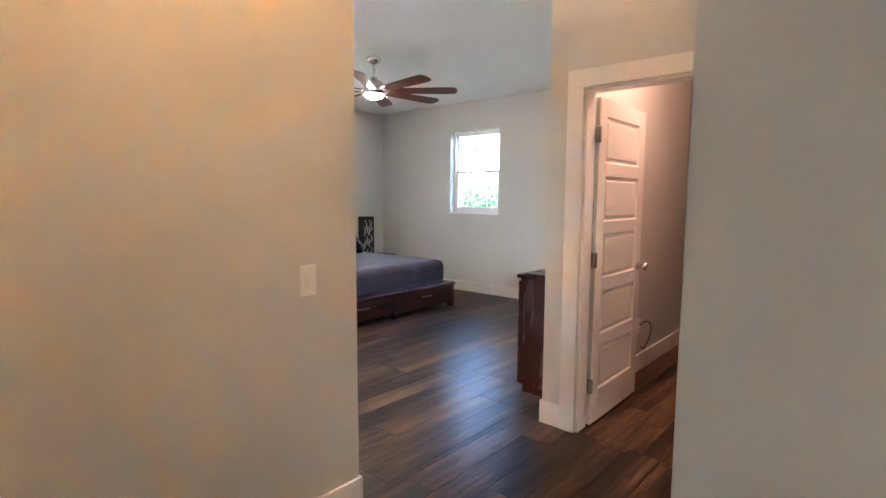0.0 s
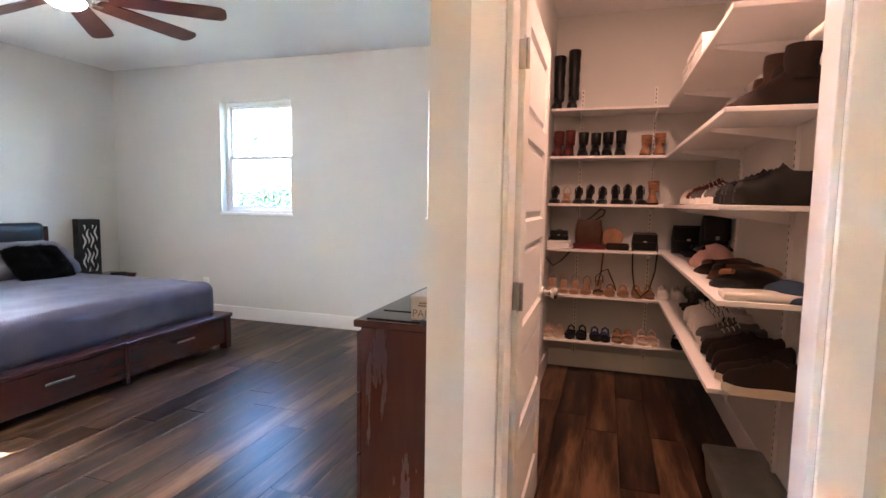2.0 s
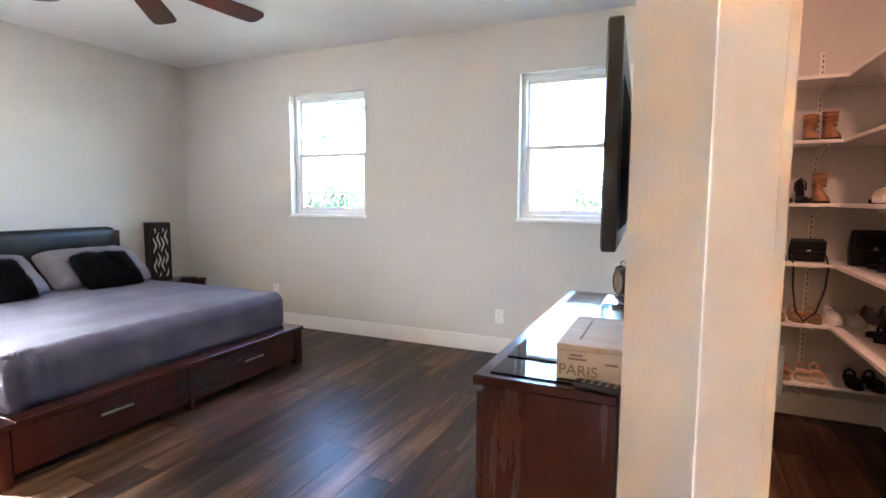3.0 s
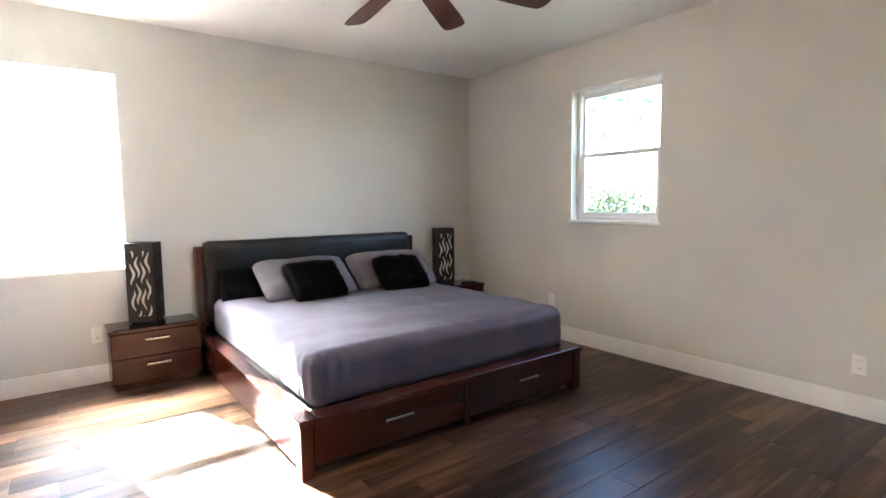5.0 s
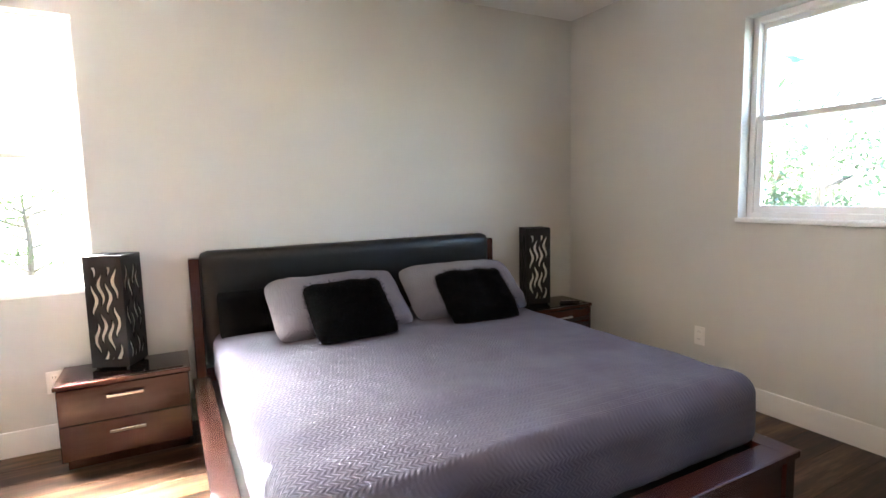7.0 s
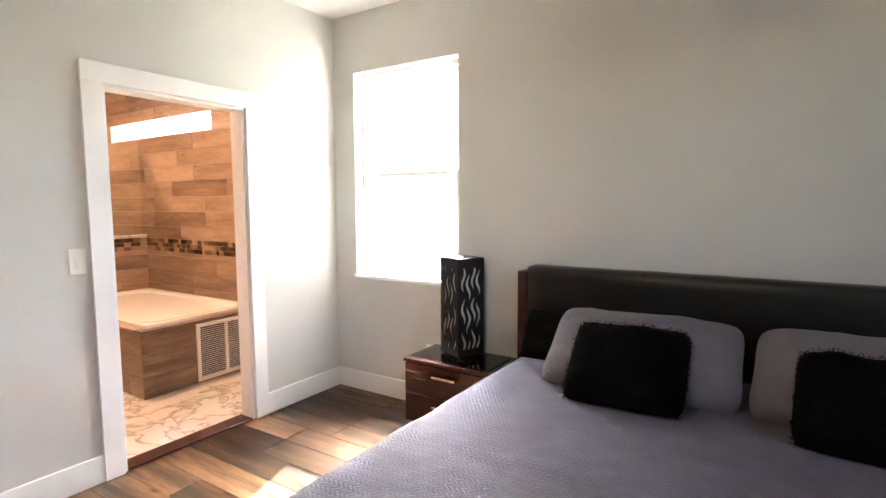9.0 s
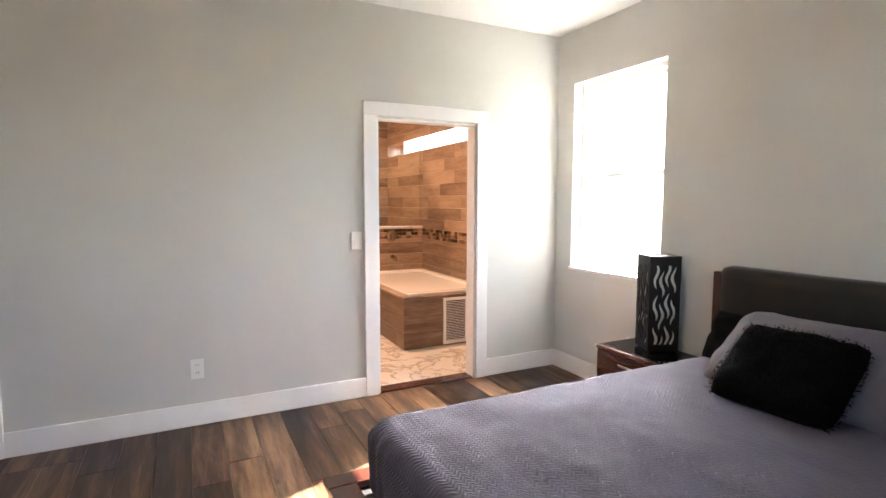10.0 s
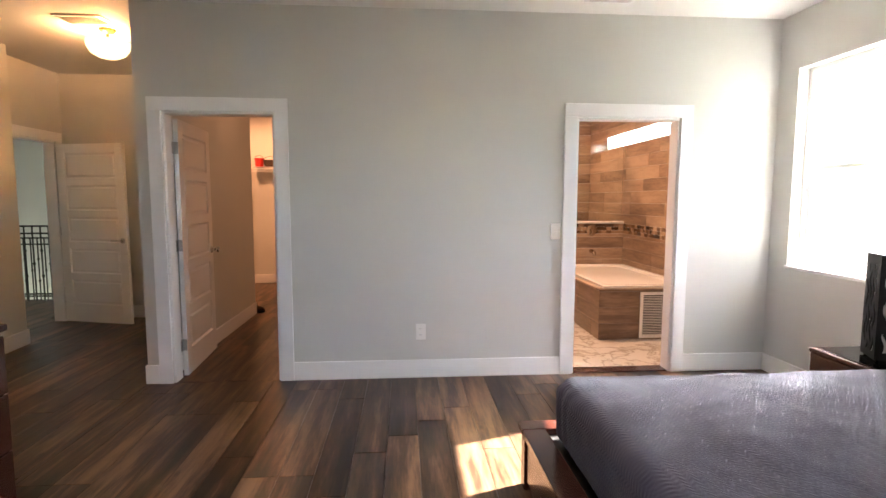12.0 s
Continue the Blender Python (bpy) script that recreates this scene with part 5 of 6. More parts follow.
SOLE = skin("dark_rubber", (0.010, 0.009, 0.008), 0.7)
SOLE_TAN = skin("tan_sole", (0.30, 0.19, 0.11), 0.6)
LPINK = skin("pink_cloth", (0.58, 0.36, 0.32), 0.9)
DENIM = skin("blue_denim", (0.045, 0.07, 0.12), 0.9)


def lerp(table, s):
    for (a, b), (c, d) in zip(table, table[1:]):
        if s <= c:
            f = (s - a) / (c - a)
            f = f * f * (3 - 2 * f)
            return b + (d - b) * f
    return table[-1][1]


WIDTH = [(0, 0.034), (0.06, 0.052), (0.16, 0.062), (0.42, 0.056), (0.70, 0.088), (0.88, 0.078), (0.97, 0.045), (1, 0.022)]


def sole_mesh(L, wscale, z_of, t, flare=1.0):
    """Foot-shaped sole; z_of(s) is its underside."""
    bm = bmesh.new()
    n = 18
    rings = []
    for i in range(n + 1):
        s = i / n
        w = lerp(WIDTH, s) * wscale * flare / 2
        sh = 0.010 * math.sin(math.pi * s)
        z = z_of(s)
        rings.append([(-w + sh, s * L, z), (w + sh, s * L, z), (w + sh, s * L, z + t), (-w + sh, s * L, z + t)])
    return loft(bm, rings)


def upper_mesh(L, wscale, heights, z_of, t, mouth=0.42):
    """Closed shoe upper, dipped at the mouth."""
    bm = bmesh.new()
    n, m = 20, 12
    rings = []
    for i in range(n + 1):
        s = 0.012 + 0.976 * i / n
        w = lerp(WIDTH, s) * wscale * 0.97 / 2
        h = lerp(heights, s)
        sh = 0.010 * math.sin(math.pi * s)
        base = z_of(s) + t
        ring = []
        for k in range(m + 1):
            a = math.pi * k / m
            x = w * math.cos(a) * (1 - 0.18 * math.sin(a) ** 2)
            z = h * math.sin(a) ** 0.75
            if 0.05 < s < mouth and 0.25 < k / m < 0.75:
                z -= 0.35 * h * math.sin(math.pi * (k / m - 0.25) / 0.5) * math.sin(math.pi * (s - 0.05) / (mouth - 0.05))
            ring.append((x + sh, s * L, base + z))
        rings.append(ring)
    return loft(bm, rings)


def sneaker(upper, sole, label, L=0.27, stripes=None, high=False):
    th = thing("shoe", label, "shoe", pose(0, 0, 0), "shoes on the closet shelves")
    flat = lambda s: 0.0 + 0.006 * max(0, s - 0.8) * 5
    part("sole", sole_mesh(L, 1.0, flat, 0.024), sole, th, "rubber sole", True)
    hs = [(0, 0.055), (0.1, 0.075 if not high else 0.11), (0.4, 0.078 if not high else 0.105), (0.55, 0.062), (0.8, 0.044), (0.95, 0.032), (1, 0.012)]
    part("upper", upper_mesh(L, 1.0, hs, flat, 0.022), upper, th, "", True)
    for i in range(4):
        s = 0.44 + i * 0.075
        z = 0.022 + lerp(hs, s) + 0.001
        bm = bmesh.new()
        sh = 0.010 * math.sin(math.pi * s)
        tube(bm, [(sh - 0.022, s * L - 0.004, z - 0.010), (sh, s * L, z), (sh + 0.022, s * L + 0.004, z - 0.010)], 0.0028, 6)
        part("lace", bm, LWHITE if upper in (LGREY, LWINE) else (LGREY if upper in (LWHITE, LCREAM) else SOLE), th)
    if stripes:
        for i in range(3):
            s = 0.36 + i * 0.085
            for sd in (-1, 1):
                w = lerp(WIDTH, s) / 2
                sh = 0.010 * math.sin(math.pi * s)
                bm = bmesh.new()
                tube(bm, [(sh + sd * (w * 1.0), s * L + 0.014, 0.026), (sh + sd * w * 0.97, s * L, 0.048), (sh + sd * w * 0.72, s * L - 0.010, 0.072)], 0.0045, 6)
                part("stripe", bm, stripes, th)
    return th


def boot(leather, label, shaft=0.12, L=0.25, heel=0.03, sole=None, wide=0.05, slouch=0.0):
    th = thing("boot", label, "boot", pose(0, 0, 0), "shoes on the closet shelves")
    rise = lambda s: heel * max(0.0, 1 - s / 0.55) ** 0.8 if s < 0.55 else 0.0
    part("sole", sole_mesh(L, 0.92, rise, 0.012), sole or SOLE, th, "", True)
    hs = [(0, 0.07), (0.1, 0.095), (0.34, 0.098), (0.5, 0.078), (0.75, 0.048), (0.95, 0.034), (1, 0.014)]
    part("foot", upper_mesh(L, 0.92, hs, rise, 0.011, 0.05), leather, th, "", True)
    bm = bmesh.new()
    rings = []
    n = 10
    for i in range(n + 1):
        f = i / n
        r = wide * (0.86 + 0.16 * f) + slouch * math.sin(f * 22)
        z = heel * 0.8 + 0.06 + f * shaft
        rings.append([(r * 0.8 * math.cos(a), L * 0.21 + 0.012 * math.sin(3 * f) + r * math.sin(a), z) for a in (2 * math.pi * k / 14 for k in range(14))])
    rings.append([(p[0] * 0.9, L * 0.21 + (p[1] - L * 0.21) * 0.9, p[2] - 0.02) for p in rings[-1]])
    loft(bm, rings)
    part("shaft", bm, leather, th, "", True)
    if heel > 0.02:
        bm = bmesh.new()
        box(bm, -0.024, 0.024, 0.006, 0.052, 0.0, heel * 0.9, 0.003)
        part("heel", bm, sole or SOLE, th)
    return th


def heel_shoe(leather, label, heel=0.085, straps=2, closed=True, L=0.215, block=False):
    th = thing("shoe", label, "shoe", pose(0, 0, 0), "shoes on the closet shelves")
    rise = lambda s: heel * (0.5 + 0.5 * math.cos(math.pi * min(1, s / 0.72))) if s < 0.72 else 0.0
    part("sole", sole_mesh(L, 0.82, rise, 0.007), leather if closed else SOLE_TAN, th, "", True)
    bm = bmesh.new()
    if block:
        box(bm, -0.018, 0.018, 0.004, 0.042, 0.0, heel, 0.003)
    else:
        tube(bm, [(0, 0.012, 0.0), (0, 0.010, heel * 0.5), (0, 0.018, heel)], [0.005, 0.007, 0.018], 10)
    part("heel", bm, leather, th)
    if closed:
        hs = [(0, 0.05), (0.1, 0.055), (0.3, 0.035), (0.55, 0.022), (0.72, 0.036), (0.92, 0.028), (1, 0.010)]
        part("upper", upper_mesh(L, 0.82, hs, rise, 0.006, 0.72), leather, th, "", True)
    for i in range(straps):
        s = (0.78, 0.62, 0.20)[i % 3]
        w, z = lerp(WIDTH, s) * 0.82 / 2, rise(s)
        h = 0.03 if i < 2 else 0.075
        bm = bmesh.new()
        tube(bm, [(-w, s * L, z + 0.004), (-w * 0.9, s * L, z + h * 0.7), (0.004, s * L, z + h), (w * 0.95 + 0.006, s * L, z + h * 0.7), (w + 0.008, s * L, z + 0.004)], 0.005, 6)
        part("strap", bm, leather, th, "", True)
    return th


def sandal(leather, label, L=0.24, sole=None, thong=False):
    th = thing("sandal", label, "sandal", pose(0, 0, 0), "shoes on the closet shelves")
    part("sole", sole_mesh(L, 0.9, lambda s: 0.0, 0.018), sole or SOLE_TAN, th, "", True)
    for i, s in enumerate((0.72, 0.60, 0.30)):
        w = lerp(WIDTH, s) * 0.9 / 2
        sh = 0.010 * math.sin(math.pi * s)
        h = 0.048 if i < 2 else 0.07
        bm = bmesh.new()
        dy = 0.03 if thong else 0.0
        tube(bm, [(sh - w, s * L - dy, 0.016), (sh - w * 0.8, s * L - dy / 2, h * 0.8), (sh, s * L + dy, h), (sh + w * 0.8, s * L - dy / 2, h * 0.8), (sh + w, s * L - dy, 0.016)], 0.0075, 6)
        part("strap", bm, leather, th, "", True)
    return th


stock = {
    "b_black": boot(LBLACK, "black leather ankle boot with low heel", 0.09, heel=0.045, L=0.22),
    "b_wine": boot(LWINE, "wine-brown ankle boot with low heel", 0.10, heel=0.04, L=0.22, slouch=0.003),
    "b_tan": boot(LTAN, "tan suede ankle boot with low heel", 0.08, heel=0.035, L=0.22, slouch=0.004),
    "b_tall": boot(LBLACK, "tall black leather riding boot", 0.32, heel=0.03, L=0.24, wide=0.056, slouch=0.003),
    "b_work": boot(LBROWN, "brown leather lace-up work boot", 0.085, heel=0.028, L=0.29, wide=0.062),
    "b_dark": boot(LDARK, "dark brown leather chukka boot", 0.085, heel=0.028, L=0.29, wide=0.062),
    "h_black": heel_shoe(LBLACK, "black leather high-heeled shoe", 0.085, 3),
    "h_nude": heel_shoe(LNUDE, "nude leather high-heeled sandal", 0.08, 3, False, block=True),
    "h_tan": heel_shoe(LTAN, "tan leather heeled sandal", 0.07, 3, False, block=True),
    "h_brown": heel_shoe(LBROWN, "brown leather heeled sandal", 0.085, 3, False),
    "s_tan": sandal(LTAN, "flat tan leather sandal on the closet shelf"),
    "s_black": sandal(LBLACK, "flat black strappy sandal", sole=SOLE),
    "s_blue": sandal(LBLUE, "flat dark blue strappy sandal", sole=SOLE),
    "s_cream": sandal(LNUDE, "flat cream sandal on the closet shelf", sole=LCREAM),
    "s_brown": sandal(LDARK, "dark brown leather sandal with dark sole", 0.27, SOLE),
    "f_tan": sandal(LTAN, "orange-tan flip-flop sandal on the closet shelf", 0.27, SOLE_TAN, True),
    "k_white": sneaker(LWHITE, LWHITE, "white leather sneaker with black stripes", 0.28, LBLACK),
    "k_plain": sneaker(LWHITE, LWHITE, "plain white leather sneaker with white sole", 0.25),
    "k_grey": sneaker(LGREY, LWHITE, "grey cloth running shoe with white sole", 0.29),
    "k_black": sneaker(LBLACK, SOLE, "black running shoe with dark sole", 0.29),
    "k_wine": sneaker(LWINE, LWHITE, "dark red sneaker with white sole", 0.28),
    "k_cream": sneaker(LCREAM, LWHITE, "cream cloth sneaker with white sole", 0.28),
    "k_suede": sneaker(LDARK, SOLE, "dark brown suede shoe with laces", 0.30),
    "k_loafer": sneaker(LDARK, LCREAM, "large brown suede loafer with cream sole", 0.31),
}
used = set()
jit = random.Random(5)


def put(kind, x, y, z, rz, tall=1.0):
    """The first of a kind is the one that was built; the rest are copies."""
    m = pose(x, y, z + 0.0005, 0, 0, rz + jit.uniform(-4, 4)) @ Matrix.Diagonal((1, 1, tall * jit.uniform(0.95, 1.1), 1))
    if kind in used:
        return copy_thing(stock[kind], m)
    used.add(kind)
    stock[kind].matrix_basis = m
    return stock[kind]


def back_row(level, kinds, x0, x1, y=5.855, rz=180):
    for i, kd in enumerate(kinds):
        if kd:
            put(kd, x0 + (x1 - x0) * i / max(1, len(kinds) - 1), y, SHELVES[level], rz)


# toes point out over the front edge
back_row(5, ["b_tall", "b_tall"], -1.26, -1.15)
back_row(4, ["b_wine", "b_wine", "b_black", "b_black", "b_black", "b_black", None, "b_tan", "b_tan"], -1.25, -0.50)
back_row(3, ["h_black", "h_nude", "h_black", "h_black", "h_black", "h_black", "h_black", "h_black", "b_tan"], -1.26, -0.53)
back_row(1, ["h_nude", "h_nude", "h_nude", "h_tan", "h_brown", "s_tan", "s_tan", "s_tan", "s_tan", "k_plain", "k_plain", "k_grey", "k_grey"], -1.26, -0.16)
back_row(0, ["s_cream", "s_cream", "s_black", "s_black", "s_blue", "s_blue", "s_tan", "s_tan", "s_cream", "s_cream", None, "s_brown", "s_brown"], -1.26, -0.22)


def side_row(level, kinds, y0, y1, x=-0.12, rz=90):
    for i, kd in enumerate(kinds):
        if kd:
            put(kd, x, y0 + (y1 - y0) * i / max(1, len(kinds) - 1) - 0.37, SHELVES[level], rz + jit.uniform(-5, 5), 1.22)


side_row(4, ["s_tan", "s_tan", "s_tan", "s_tan", "f_tan", "f_tan", "f_tan", "f_tan", "b_work", "b_work", "b_dark", "b_dark"], 5.82, 4.24)
side_row(3, ["s_brown", "k_cream", "k_cream", "k_wine", "k_wine", "k_grey", "k_grey", "k_white", "k_grey", "k_grey", "k_black", "k_black", "k_black", "k_black"], 5.84, 4.16)
side_row(1, ["s_black", "s_black", "h_black", "s_black", "k_white", "k_white", "k_white", "k_white", "k_grey", "k_grey", "k_suede", "k_suede", "k_suede", "k_loafer", "k_loafer"], 5.80, 4.03)
side_row(2, ["s_black", "s_black"], 5.83, 5.70)


# bags, boxes and cloth
def carton(name, label, x0, x1, y0, y1, z, h, mat, cat="box", lid=None):
    th = thing(name, label, cat, pose(x0, y0 - 0.345, z + 0.0005))
    bm = bmesh.new()
    box(bm, 0, x1 - x0, 0, y1 - y0, 0, h * 0.72, 0.003)
    part("body", bm, mat, th)
    bm = bmesh.new()
    box(bm, -0.003, x1 - x0 + 0.003, -0.003, y1 - y0 + 0.003, h * 0.72 + 0.0005, h, 0.003)
    part("lid", bm, lid or mat, th)
    return th


CARD = skin("white_card", (0.72, 0.70, 0.67), 0.7, 0.05)
for y0, w in ((5.30, 0.18), (5.08, 0.20), (4.80, 0.24)):
    carton("box", "white cardboard box on the top closet shelf", -0.452, -0.25, y0, y0 + w, SHELVES[5], 0.11 + 0.03 * (w > 0.19), CARD)
carton("box", "low white cardboard box on the closet shelf", -1.30, -1.13, 6.0, 6.18, SHELVES[2], 0.055, CARD)
carton("book", "thick dark red book lying on the closet shelf", -1.10, -0.86, 5.99, 6.18, SHELVES[2], 0.035, LWINE, "book")


def bag(name, label, x, y, z, w, h, d, mat, strap_mat, flap=True, rnd_top=0.0, strap=()):
    th = thing(name, label, "bag", pose(x, y - 0.345, z + 0.0005))
    bm = bmesh.new()
    rings = []
    n = 10
    for i in range(n + 1):
        f = i / n
        ww = w / 2 * (1 - rnd_top * f ** 3) * (0.94 + 0.06 * math.sin(math.pi * f))
        dd = d / 2 * (1 - 0.35 * f) * (0.9 + 0.2 * math.sin(math.pi * f))
        rings.append([(ww * math.copysign(abs(math.cos(a)) ** 0.45, math.cos(a)), dd * math.copysign(abs(math.sin(a)) ** 0.6, math.sin(a)), f * h) for a in (2 * math.pi * k / 20 for k in range(20))])
    loft(bm, rings)
    part("body", bm, mat, th, "", True)
    if flap:
        bm = bmesh.new()
        box(bm, -w * 0.46, w * 0.46, -d * 0.52 - 0.004, -d * 0.40, h * 0.45, h * 0.95, 0.008, 2)
        part("flap", bm, mat, th)
        bm = bmesh.new()
        box(bm, -0.012, 0.012, -d * 0.52 - 0.009, -d * 0.52 - 0.0042, h * 0.46, h * 0.54, 0.002)
        part("clasp", bm, CHROME, th)
    if strap:
        bm = bmesh.new()
        tube(bm, strap, 0.006, 8)
        part("strap", bm, strap_mat, th, "", True)
    return th


z3 = SHELVES[2]
bag("handbag", "small rounded black handbag on a white box", -1.215, 6.10, z3 + 0.056, 0.15, 0.085, 0.09, LBLACK, LBLACK, True, 0.75,
    [(-0.07, -0.04, 0.02), (-0.10, -0.135, -0.06), (-0.085, -0.15, -0.13), (-0.03, -0.15, -0.19), (0.03, -0.15, -0.15), (0.10, -0.145, -0.07), (0.12, -0.12, -0.052)])
bag("tote_bag", "brown leather tote bag with upright strap on a red book", -0.99, 6.11, z3 + 0.036, 0.21, 0.185, 0.10, LBROWN, LBROWN, False, 0.08,
    [(-0.02, -0.02, 0.18), (0.03, -0.03, 0.22), (0.08, -0.02, 0.27), (0.115, 0.0, 0.26), (0.10, 0.01, 0.22), (0.04, 0.01, 0.18)])
bm = bmesh.new()
lathe(bm, [(0, -0.02), (0.075, -0.02), (0.082, -0.01), (0.082, 0.01), (0.075, 0.02), (0, 0.02)], n=28)
bm.transform(pose(-0.815, 5.825, z3 + 0.083, 80, 0, 0))
rb = thing("round_bag", "round woven tan bag leaning on the closet wall", "bag")
part("body", bm, LTAN, rb, "", True)
bm = bmesh.new()
tube(bm, [(-0.86, 5.755, z3 + 0.01), (-0.875, 5.610, z3 - 0.01), (-0.885, 5.600, z3 - 0.15), (-0.91, 5.605, z3 - 0.27), (-0.885, 5.605, z3 - 0.16), (-0.84, 5.600, z3 - 0.14), (-0.79, 5.600, z3 - 0.25), (-0.775, 5.605, z3 - 0.30)], 0.006, 8)
part("strap", bm, LBROWN, rb, "", True)
bag("clutch_bag", "flat dark clutch bag with white piping", -0.775, 6.03, z3, 0.17, 0.05, 0.09, LDARK, LWHITE, False, 0.05)
bag("handbag", "black leather box handbag with hanging strap", -0.58, 6.10, z3, 0.19, 0.135, 0.09, LBLACK, LBLACK, True, 0.10,
    [(-0.09, -0.04, 0.04), (-0.088, -0.15, -0.01), (-0.085, -0.155, -0.14), (-0.065, -0.155, -0.28), (-0.02, -0.15, -0.335), (0.035, -0.155, -0.28), (0.07, -0.155, -0.14), (0.08, -0.15, -0.01), (0.088, -0.04, 0.04)])
bag("handbag", "upright black handbag in the shelf corner", -0.30, 5.98, z3, 0.22, 0.20, 0.12, LBLACK, LBLACK, True, 0.05)
bag("backpack", "tall black backpack in the shelf corner", -0.19, 5.66, z3, 0.16, 0.28, 0.24, LBLACK, LBLACK, True, 0.1)


def heap(name, label, cat, x, y, z, w, d, h, mat, seed, band=None):
    th = thing(name, label, cat, pose(x, y - 0.375, z + 0.0005))
    bm = bmesh.new()
    n, m = 14, 22
    rings = []
    for i in range(n):
        f = i / (n - 1)
        r = math.cos(f * math.pi / 2) ** 0.5 if f < 0.999 else 0.02
        ring = []
        for k in range(m):
            a = 2 * math.pi * k / m
            q = 1 + 0.16 * noise.noise(Vector((math.cos(a) * 1.8, math.sin(a) * 1.8, seed + f * 2.5)))
            ring.append((w / 2 * r * q * math.cos(a), d / 2 * r * q * math.sin(a), h * f * (1 + 0.1 * noise.noise(Vector((math.cos(a), math.sin(a), seed))))))
        rings.append(ring)
    loft(bm, rings)
    part("cloth", bm, mat, th, "", True)
    if band:
        bm = bmesh.new()
        tube(bm, [(w * 0.36 * math.cos(a), d * 0.36 * math.sin(a), h * 0.75 + 0.012 * math.sin(2 * a)) for a in (0.3 * k for k in range(14))], 0.012, 8)
        part("band", bm, band, th, "", True)
    return th


heap("hat", "crumpled pink cloth cap with dark band", "hat", -0.28, 5.16, z3, 0.24, 0.26, 0.13, LPINK, 2, LBLACK)
heap("folded_scarf", "dark brown folded scarf on the shelf", "clothing", -0.27, 4.86, z3, 0.30, 0.26, 0.07, LDARK, 7, LBROWN)
heap("belt_bag", "dark brown leather belt bag", "bag", -0.27, 4.62, z3, 0.28, 0.22, 0.075, LBROWN, 11, LBLACK)
heap("sling_bag", "black sling bag with tan strap", "bag", -0.28, 4.38, z3, 0.30, 0.24, 0.08, LBLACK, 16, LTAN)
heap("folded_jeans", "dark blue folded jeans on the closet shelf", "clothing", -0.21, 4.12, z3, 0.20, 0.24, 0.07, DENIM, 21)
for i, (mat, lab) in enumerate(((LWHITE, "folded white cloth on the shelf"),)):
    bm = bmesh.new()
    rounded_slab(bm, -0.45, -0.16, 3.63 + 0.01 * i, 3.745, z3 + 0.0008 + i * 0.031, z3 + 0.03 + i * 0.04, 0.012, 16, 16, 4, 0.004, 0.004, i)
    tagged(new("folded_cloth", mesh_of("folded_cloth", bm, mat, True)), lab, "clothing")

BIN = glass("frosted_plastic", (0.55, 0.56, 0.56), 0.25)
BINP = paint("grey_plastic", (0.17, 0.175, 0.17), 0.3, 0.25, 40, 0.1, big=9)
bin_box = thing("storage_box", "grey translucent plastic storage box on the closet floor", "box", pose(-0.36, 3.62, 0.0005))
bm = bmesh.new()
loft(bm, [round_rect(0.015, 0.235, 0.015, 0.685, 0.03, 0.0), round_rect(0.0, 0.25, 0.0, 0.70, 0.03, 0.145)])
part("body", bm, BINP, bin_box, "", True)
bm = bmesh.new()
loft(bm, [round_rect(-0.008, 0.258, -0.008, 0.708, 0.03, 0.1455), round_rect(-0.008, 0.258, -0.008, 0.708, 0.03, 0.165), round_rect(0.012, 0.238, 0.012, 0.688, 0.03, 0.168), round_rect(0.02, 0.23, 0.02, 0.68, 0.03, 0.162)])
part("lid", bm, BINP, bin_box, "", True)

put("k_suede", -1.50, -0.925, 0.0, 62)


# ---- outdoors ----
GRASS = paint("dry_grass", (0.125, 0.13, 0.07), 0.95, 0.3, 30, 0.4, big=0.12)
bm = bmesh.new()
box(bm, -900, 900, -900, 900, -3.7, -3.4)
solid("ground", bm, GRASS, "green grassy ground reaching to the horizon", "ground")
BARK = paint("tree_bark", (0.10, 0.075, 0.055), 0.9, 0.3, 20, 0.6)
LEAF = paint("tree_leaves", (0.06, 0.10, 0.035), 0.6, 0.5, 8, 0.1, big=1.2)


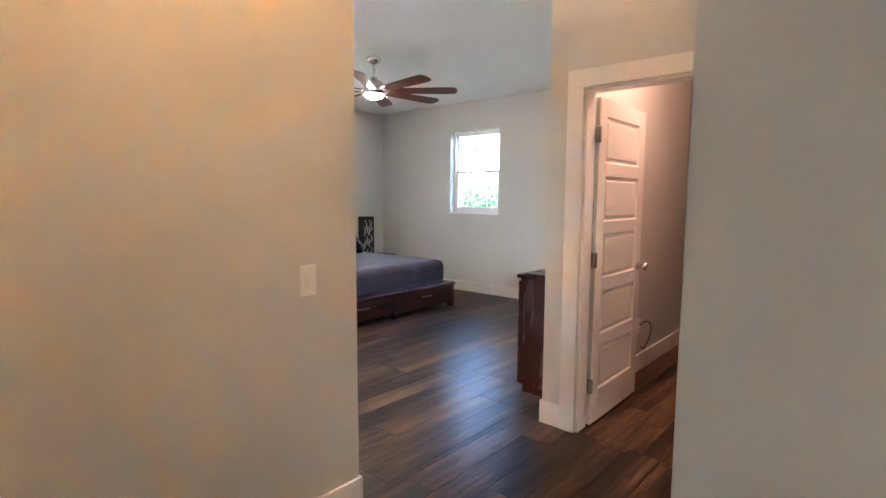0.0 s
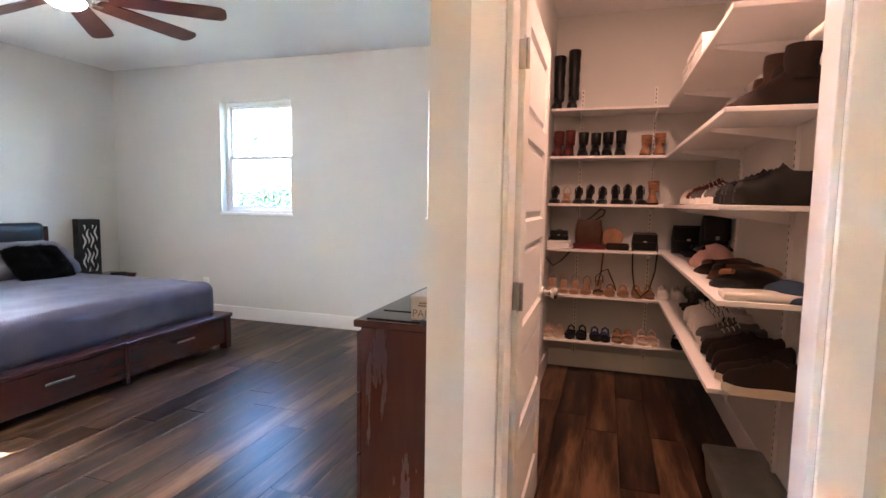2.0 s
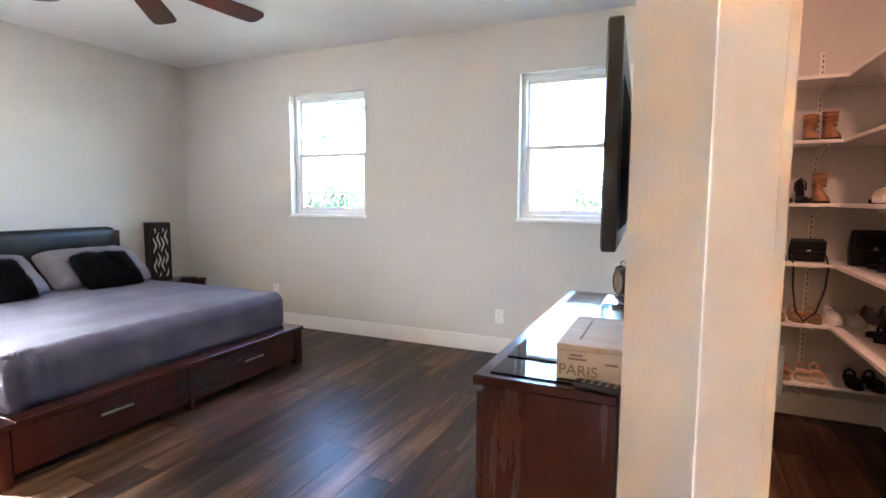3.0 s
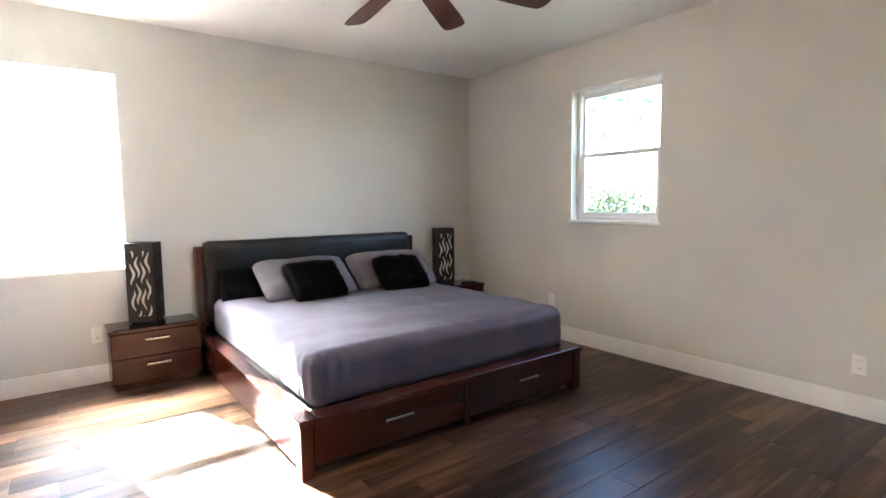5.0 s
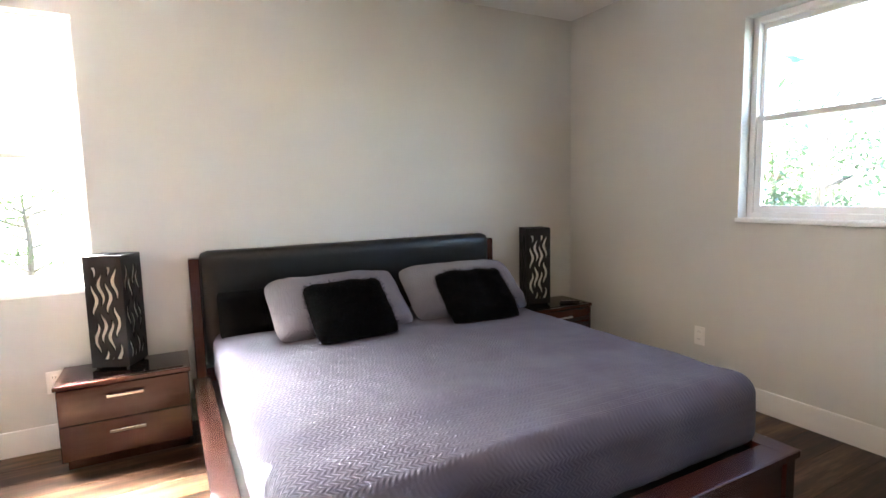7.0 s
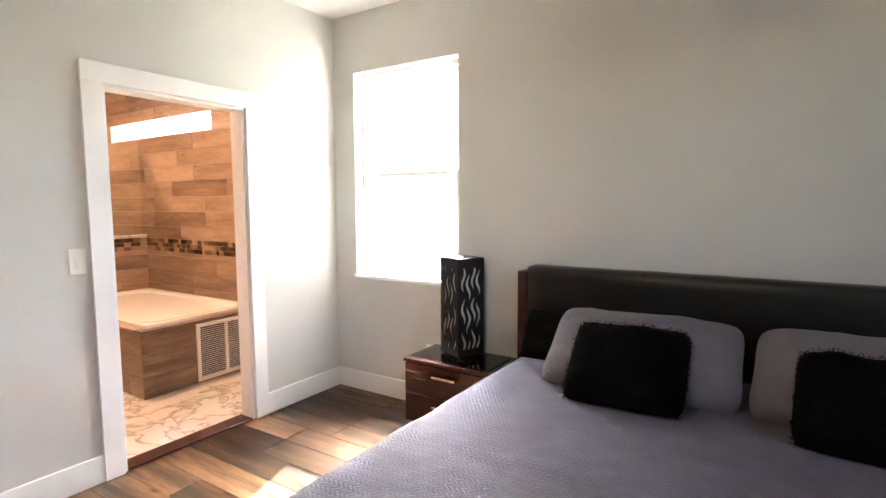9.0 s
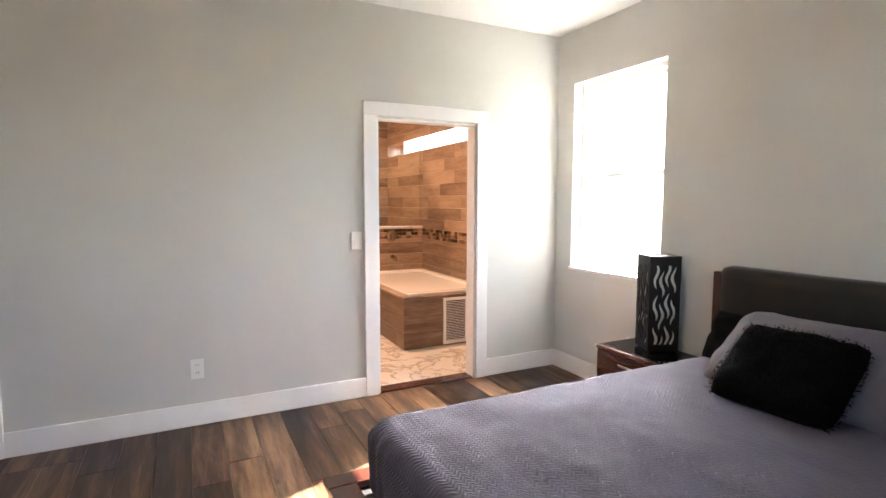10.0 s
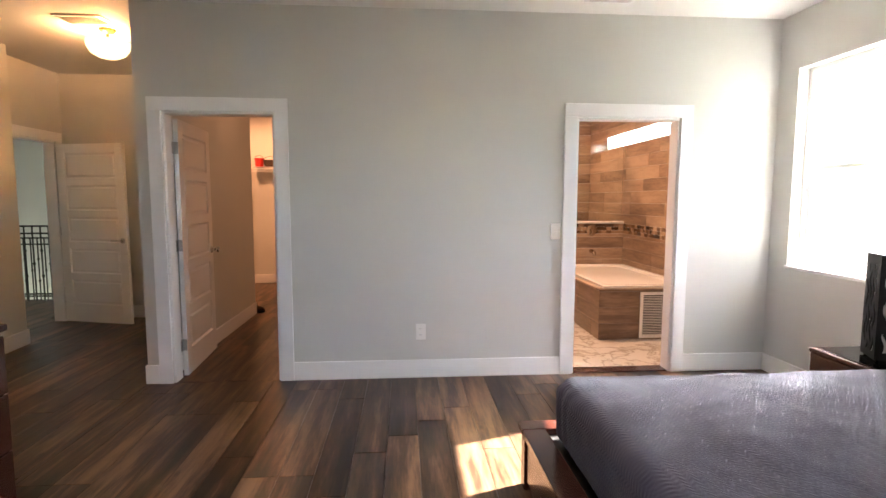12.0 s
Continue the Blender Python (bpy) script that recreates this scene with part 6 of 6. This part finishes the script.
def tree(m, h, seed):
    th = thing("tree", "leafy green broad-crowned tree, in the yard or added to block sky", "tree", m, "yard trees")
    rn = random.Random(seed)
    bm = bmesh.new()
    tube(bm, [(0, 0, 0), (0.08, 0.05, h * 0.25), (0.0, 0.1, h * 0.55), (0.1, 0.0, h * 0.85)], [0.20, 0.15, 0.10, 0.03], 8)
    clumps = [(0.1, 0, h * 0.88)]
    for i in range(9):
        a = rn.uniform(0, 6.28)
        z = h * rn.uniform(0.3, 0.75)
        r = h * rn.uniform(0.16, 0.32)
        tip = (r * math.cos(a), r * math.sin(a), z + h * rn.uniform(0.05, 0.2))
        tube(bm, [(0.04, 0.05, z), (tip[0] * 0.5, tip[1] * 0.5, z + 0.3), tip], [0.06, 0.04, 0.015], 6)
        clumps += [tip, (tip[0] * 0.6, tip[1] * 0.6, tip[2] + 0.3)]
    part("trunk", bm, BARK, th, "", True)
    vs, fs = [], []
    for c in clumps:
        R = h * rn.uniform(0.09, 0.16)
        for i in range(170):
            d = Vector((rn.gauss(0, 1), rn.gauss(0, 1), rn.gauss(0, 0.8)))
            p = Vector(c) + d.normalized() * R * rn.random() ** 0.5
            u = Vector((rn.gauss(0, 1), rn.gauss(0, 1), rn.gauss(0, 1))).normalized()
            w = u.orthogonal().normalized()
            s = rn.uniform(0.05, 0.10) * max(1.0, h / 7)
            k = len(vs)
            vs += [p - u * s, p + w * s * 0.5, p + u * s, p - w * s * 0.5]
            fs.append((k, k + 1, k + 2, k + 3))
    me = bpy.data.meshes.new("crown")
    me.from_pydata([tuple(v) for v in vs], [], fs)
    me.materials.append(LEAF)
    crown = new("crown", me)
    crown.parent = th
    tagged(crown, kind="stuff")
    return th


t1 = tree(pose(1.5, 19, -3.4), 6.9, 1)
t2 = tree(pose(-3.0, 22, -3.4), 6.0, 2)
# unseen tall trees added north-west to keep low sky light off the south wall
sky_block_tree = tree(pose(-12.0, 8.3, -3.4), 12.5, 3)
for x, y in ((-15.5, 10.5), (-12.5, 12.0), (-19.5, 11.5)):
    copy_thing(sky_block_tree, pose(x, y, -3.4, 0, 0, x * 53 % 360))
for x, y, s, src in ((4.2, 22, 1, t1), (-9.0, 15.5, 1, t1), (-12.5, 20, 1, t1), (-15.5, 19, 1, t2), (-6.0, 30, 1, t2), (0.2, 26, 1, t1), (-19, 24, 1, t1), (-26, 6, 1, t1), (-30, -2, 1, t2), (-28, 14, 1, t2)):
    copy_thing(src, pose(x, y, -3.4, 0, 0, x * 37 % 360))


# ---- floor planks ----
PW, PL = 0.182, 1.22
rnd = random.Random(11)
plank_meshes = {}


def plank(w, l):
    key = (round(w, 3), round(l, 3))
    if key not in plank_meshes:
        g = 0.0009
        bm = bmesh.new()
        lo = [(g, g), (w - g, g), (w - g, l - g), (g, l - g)]
        hi = [(g + 0.0009, g + 0.0009), (w - g - 0.0009, g + 0.0009), (w - g - 0.0009, l - g - 0.0009), (g + 0.0009, l - g - 0.0009)]
        loft(bm, [[(x, y, -0.008) for x, y in lo], [(x, y, -0.0015) for x, y in lo], [(x, y, 0.0) for x, y in hi]])
        plank_meshes[key] = mesh_of("plank", bm, PLANK)
    return plank_meshes[key]


def lay(x0, x1, y0, y1, parent):
    x = x0
    while x < x1 - 1e-4:
        w = min(PW, x1 - x)
        y = y0 - rnd.choice((0.0, 0.2, 0.4, 0.6, 0.8, 1.0))
        while y < y1 - 1e-4:
            a, b = max(y, y0), min(y + PL, y1)
            if b - a > 0.02:
                o = new("plank", plank(w, b - a))
                o.location = (x, a, 0)
                o.parent = parent
            y += PL
        x += w


lay(W, HW - 0.001, S, N, floor)
lay(HW - 0.001, HE, -0.66, SCY, floor)
lay(HE, 0.67, -0.66, EY, floor)
lay(CW, CEAST, SCY, CN, floor)
lay(-2.66, HW - 0.12, -0.78, S, floor)
lay(-2.2, 0.55, -3.2, -0.78, floor)
lay(0.67, 2.4, -1.9, 0.6, floor)
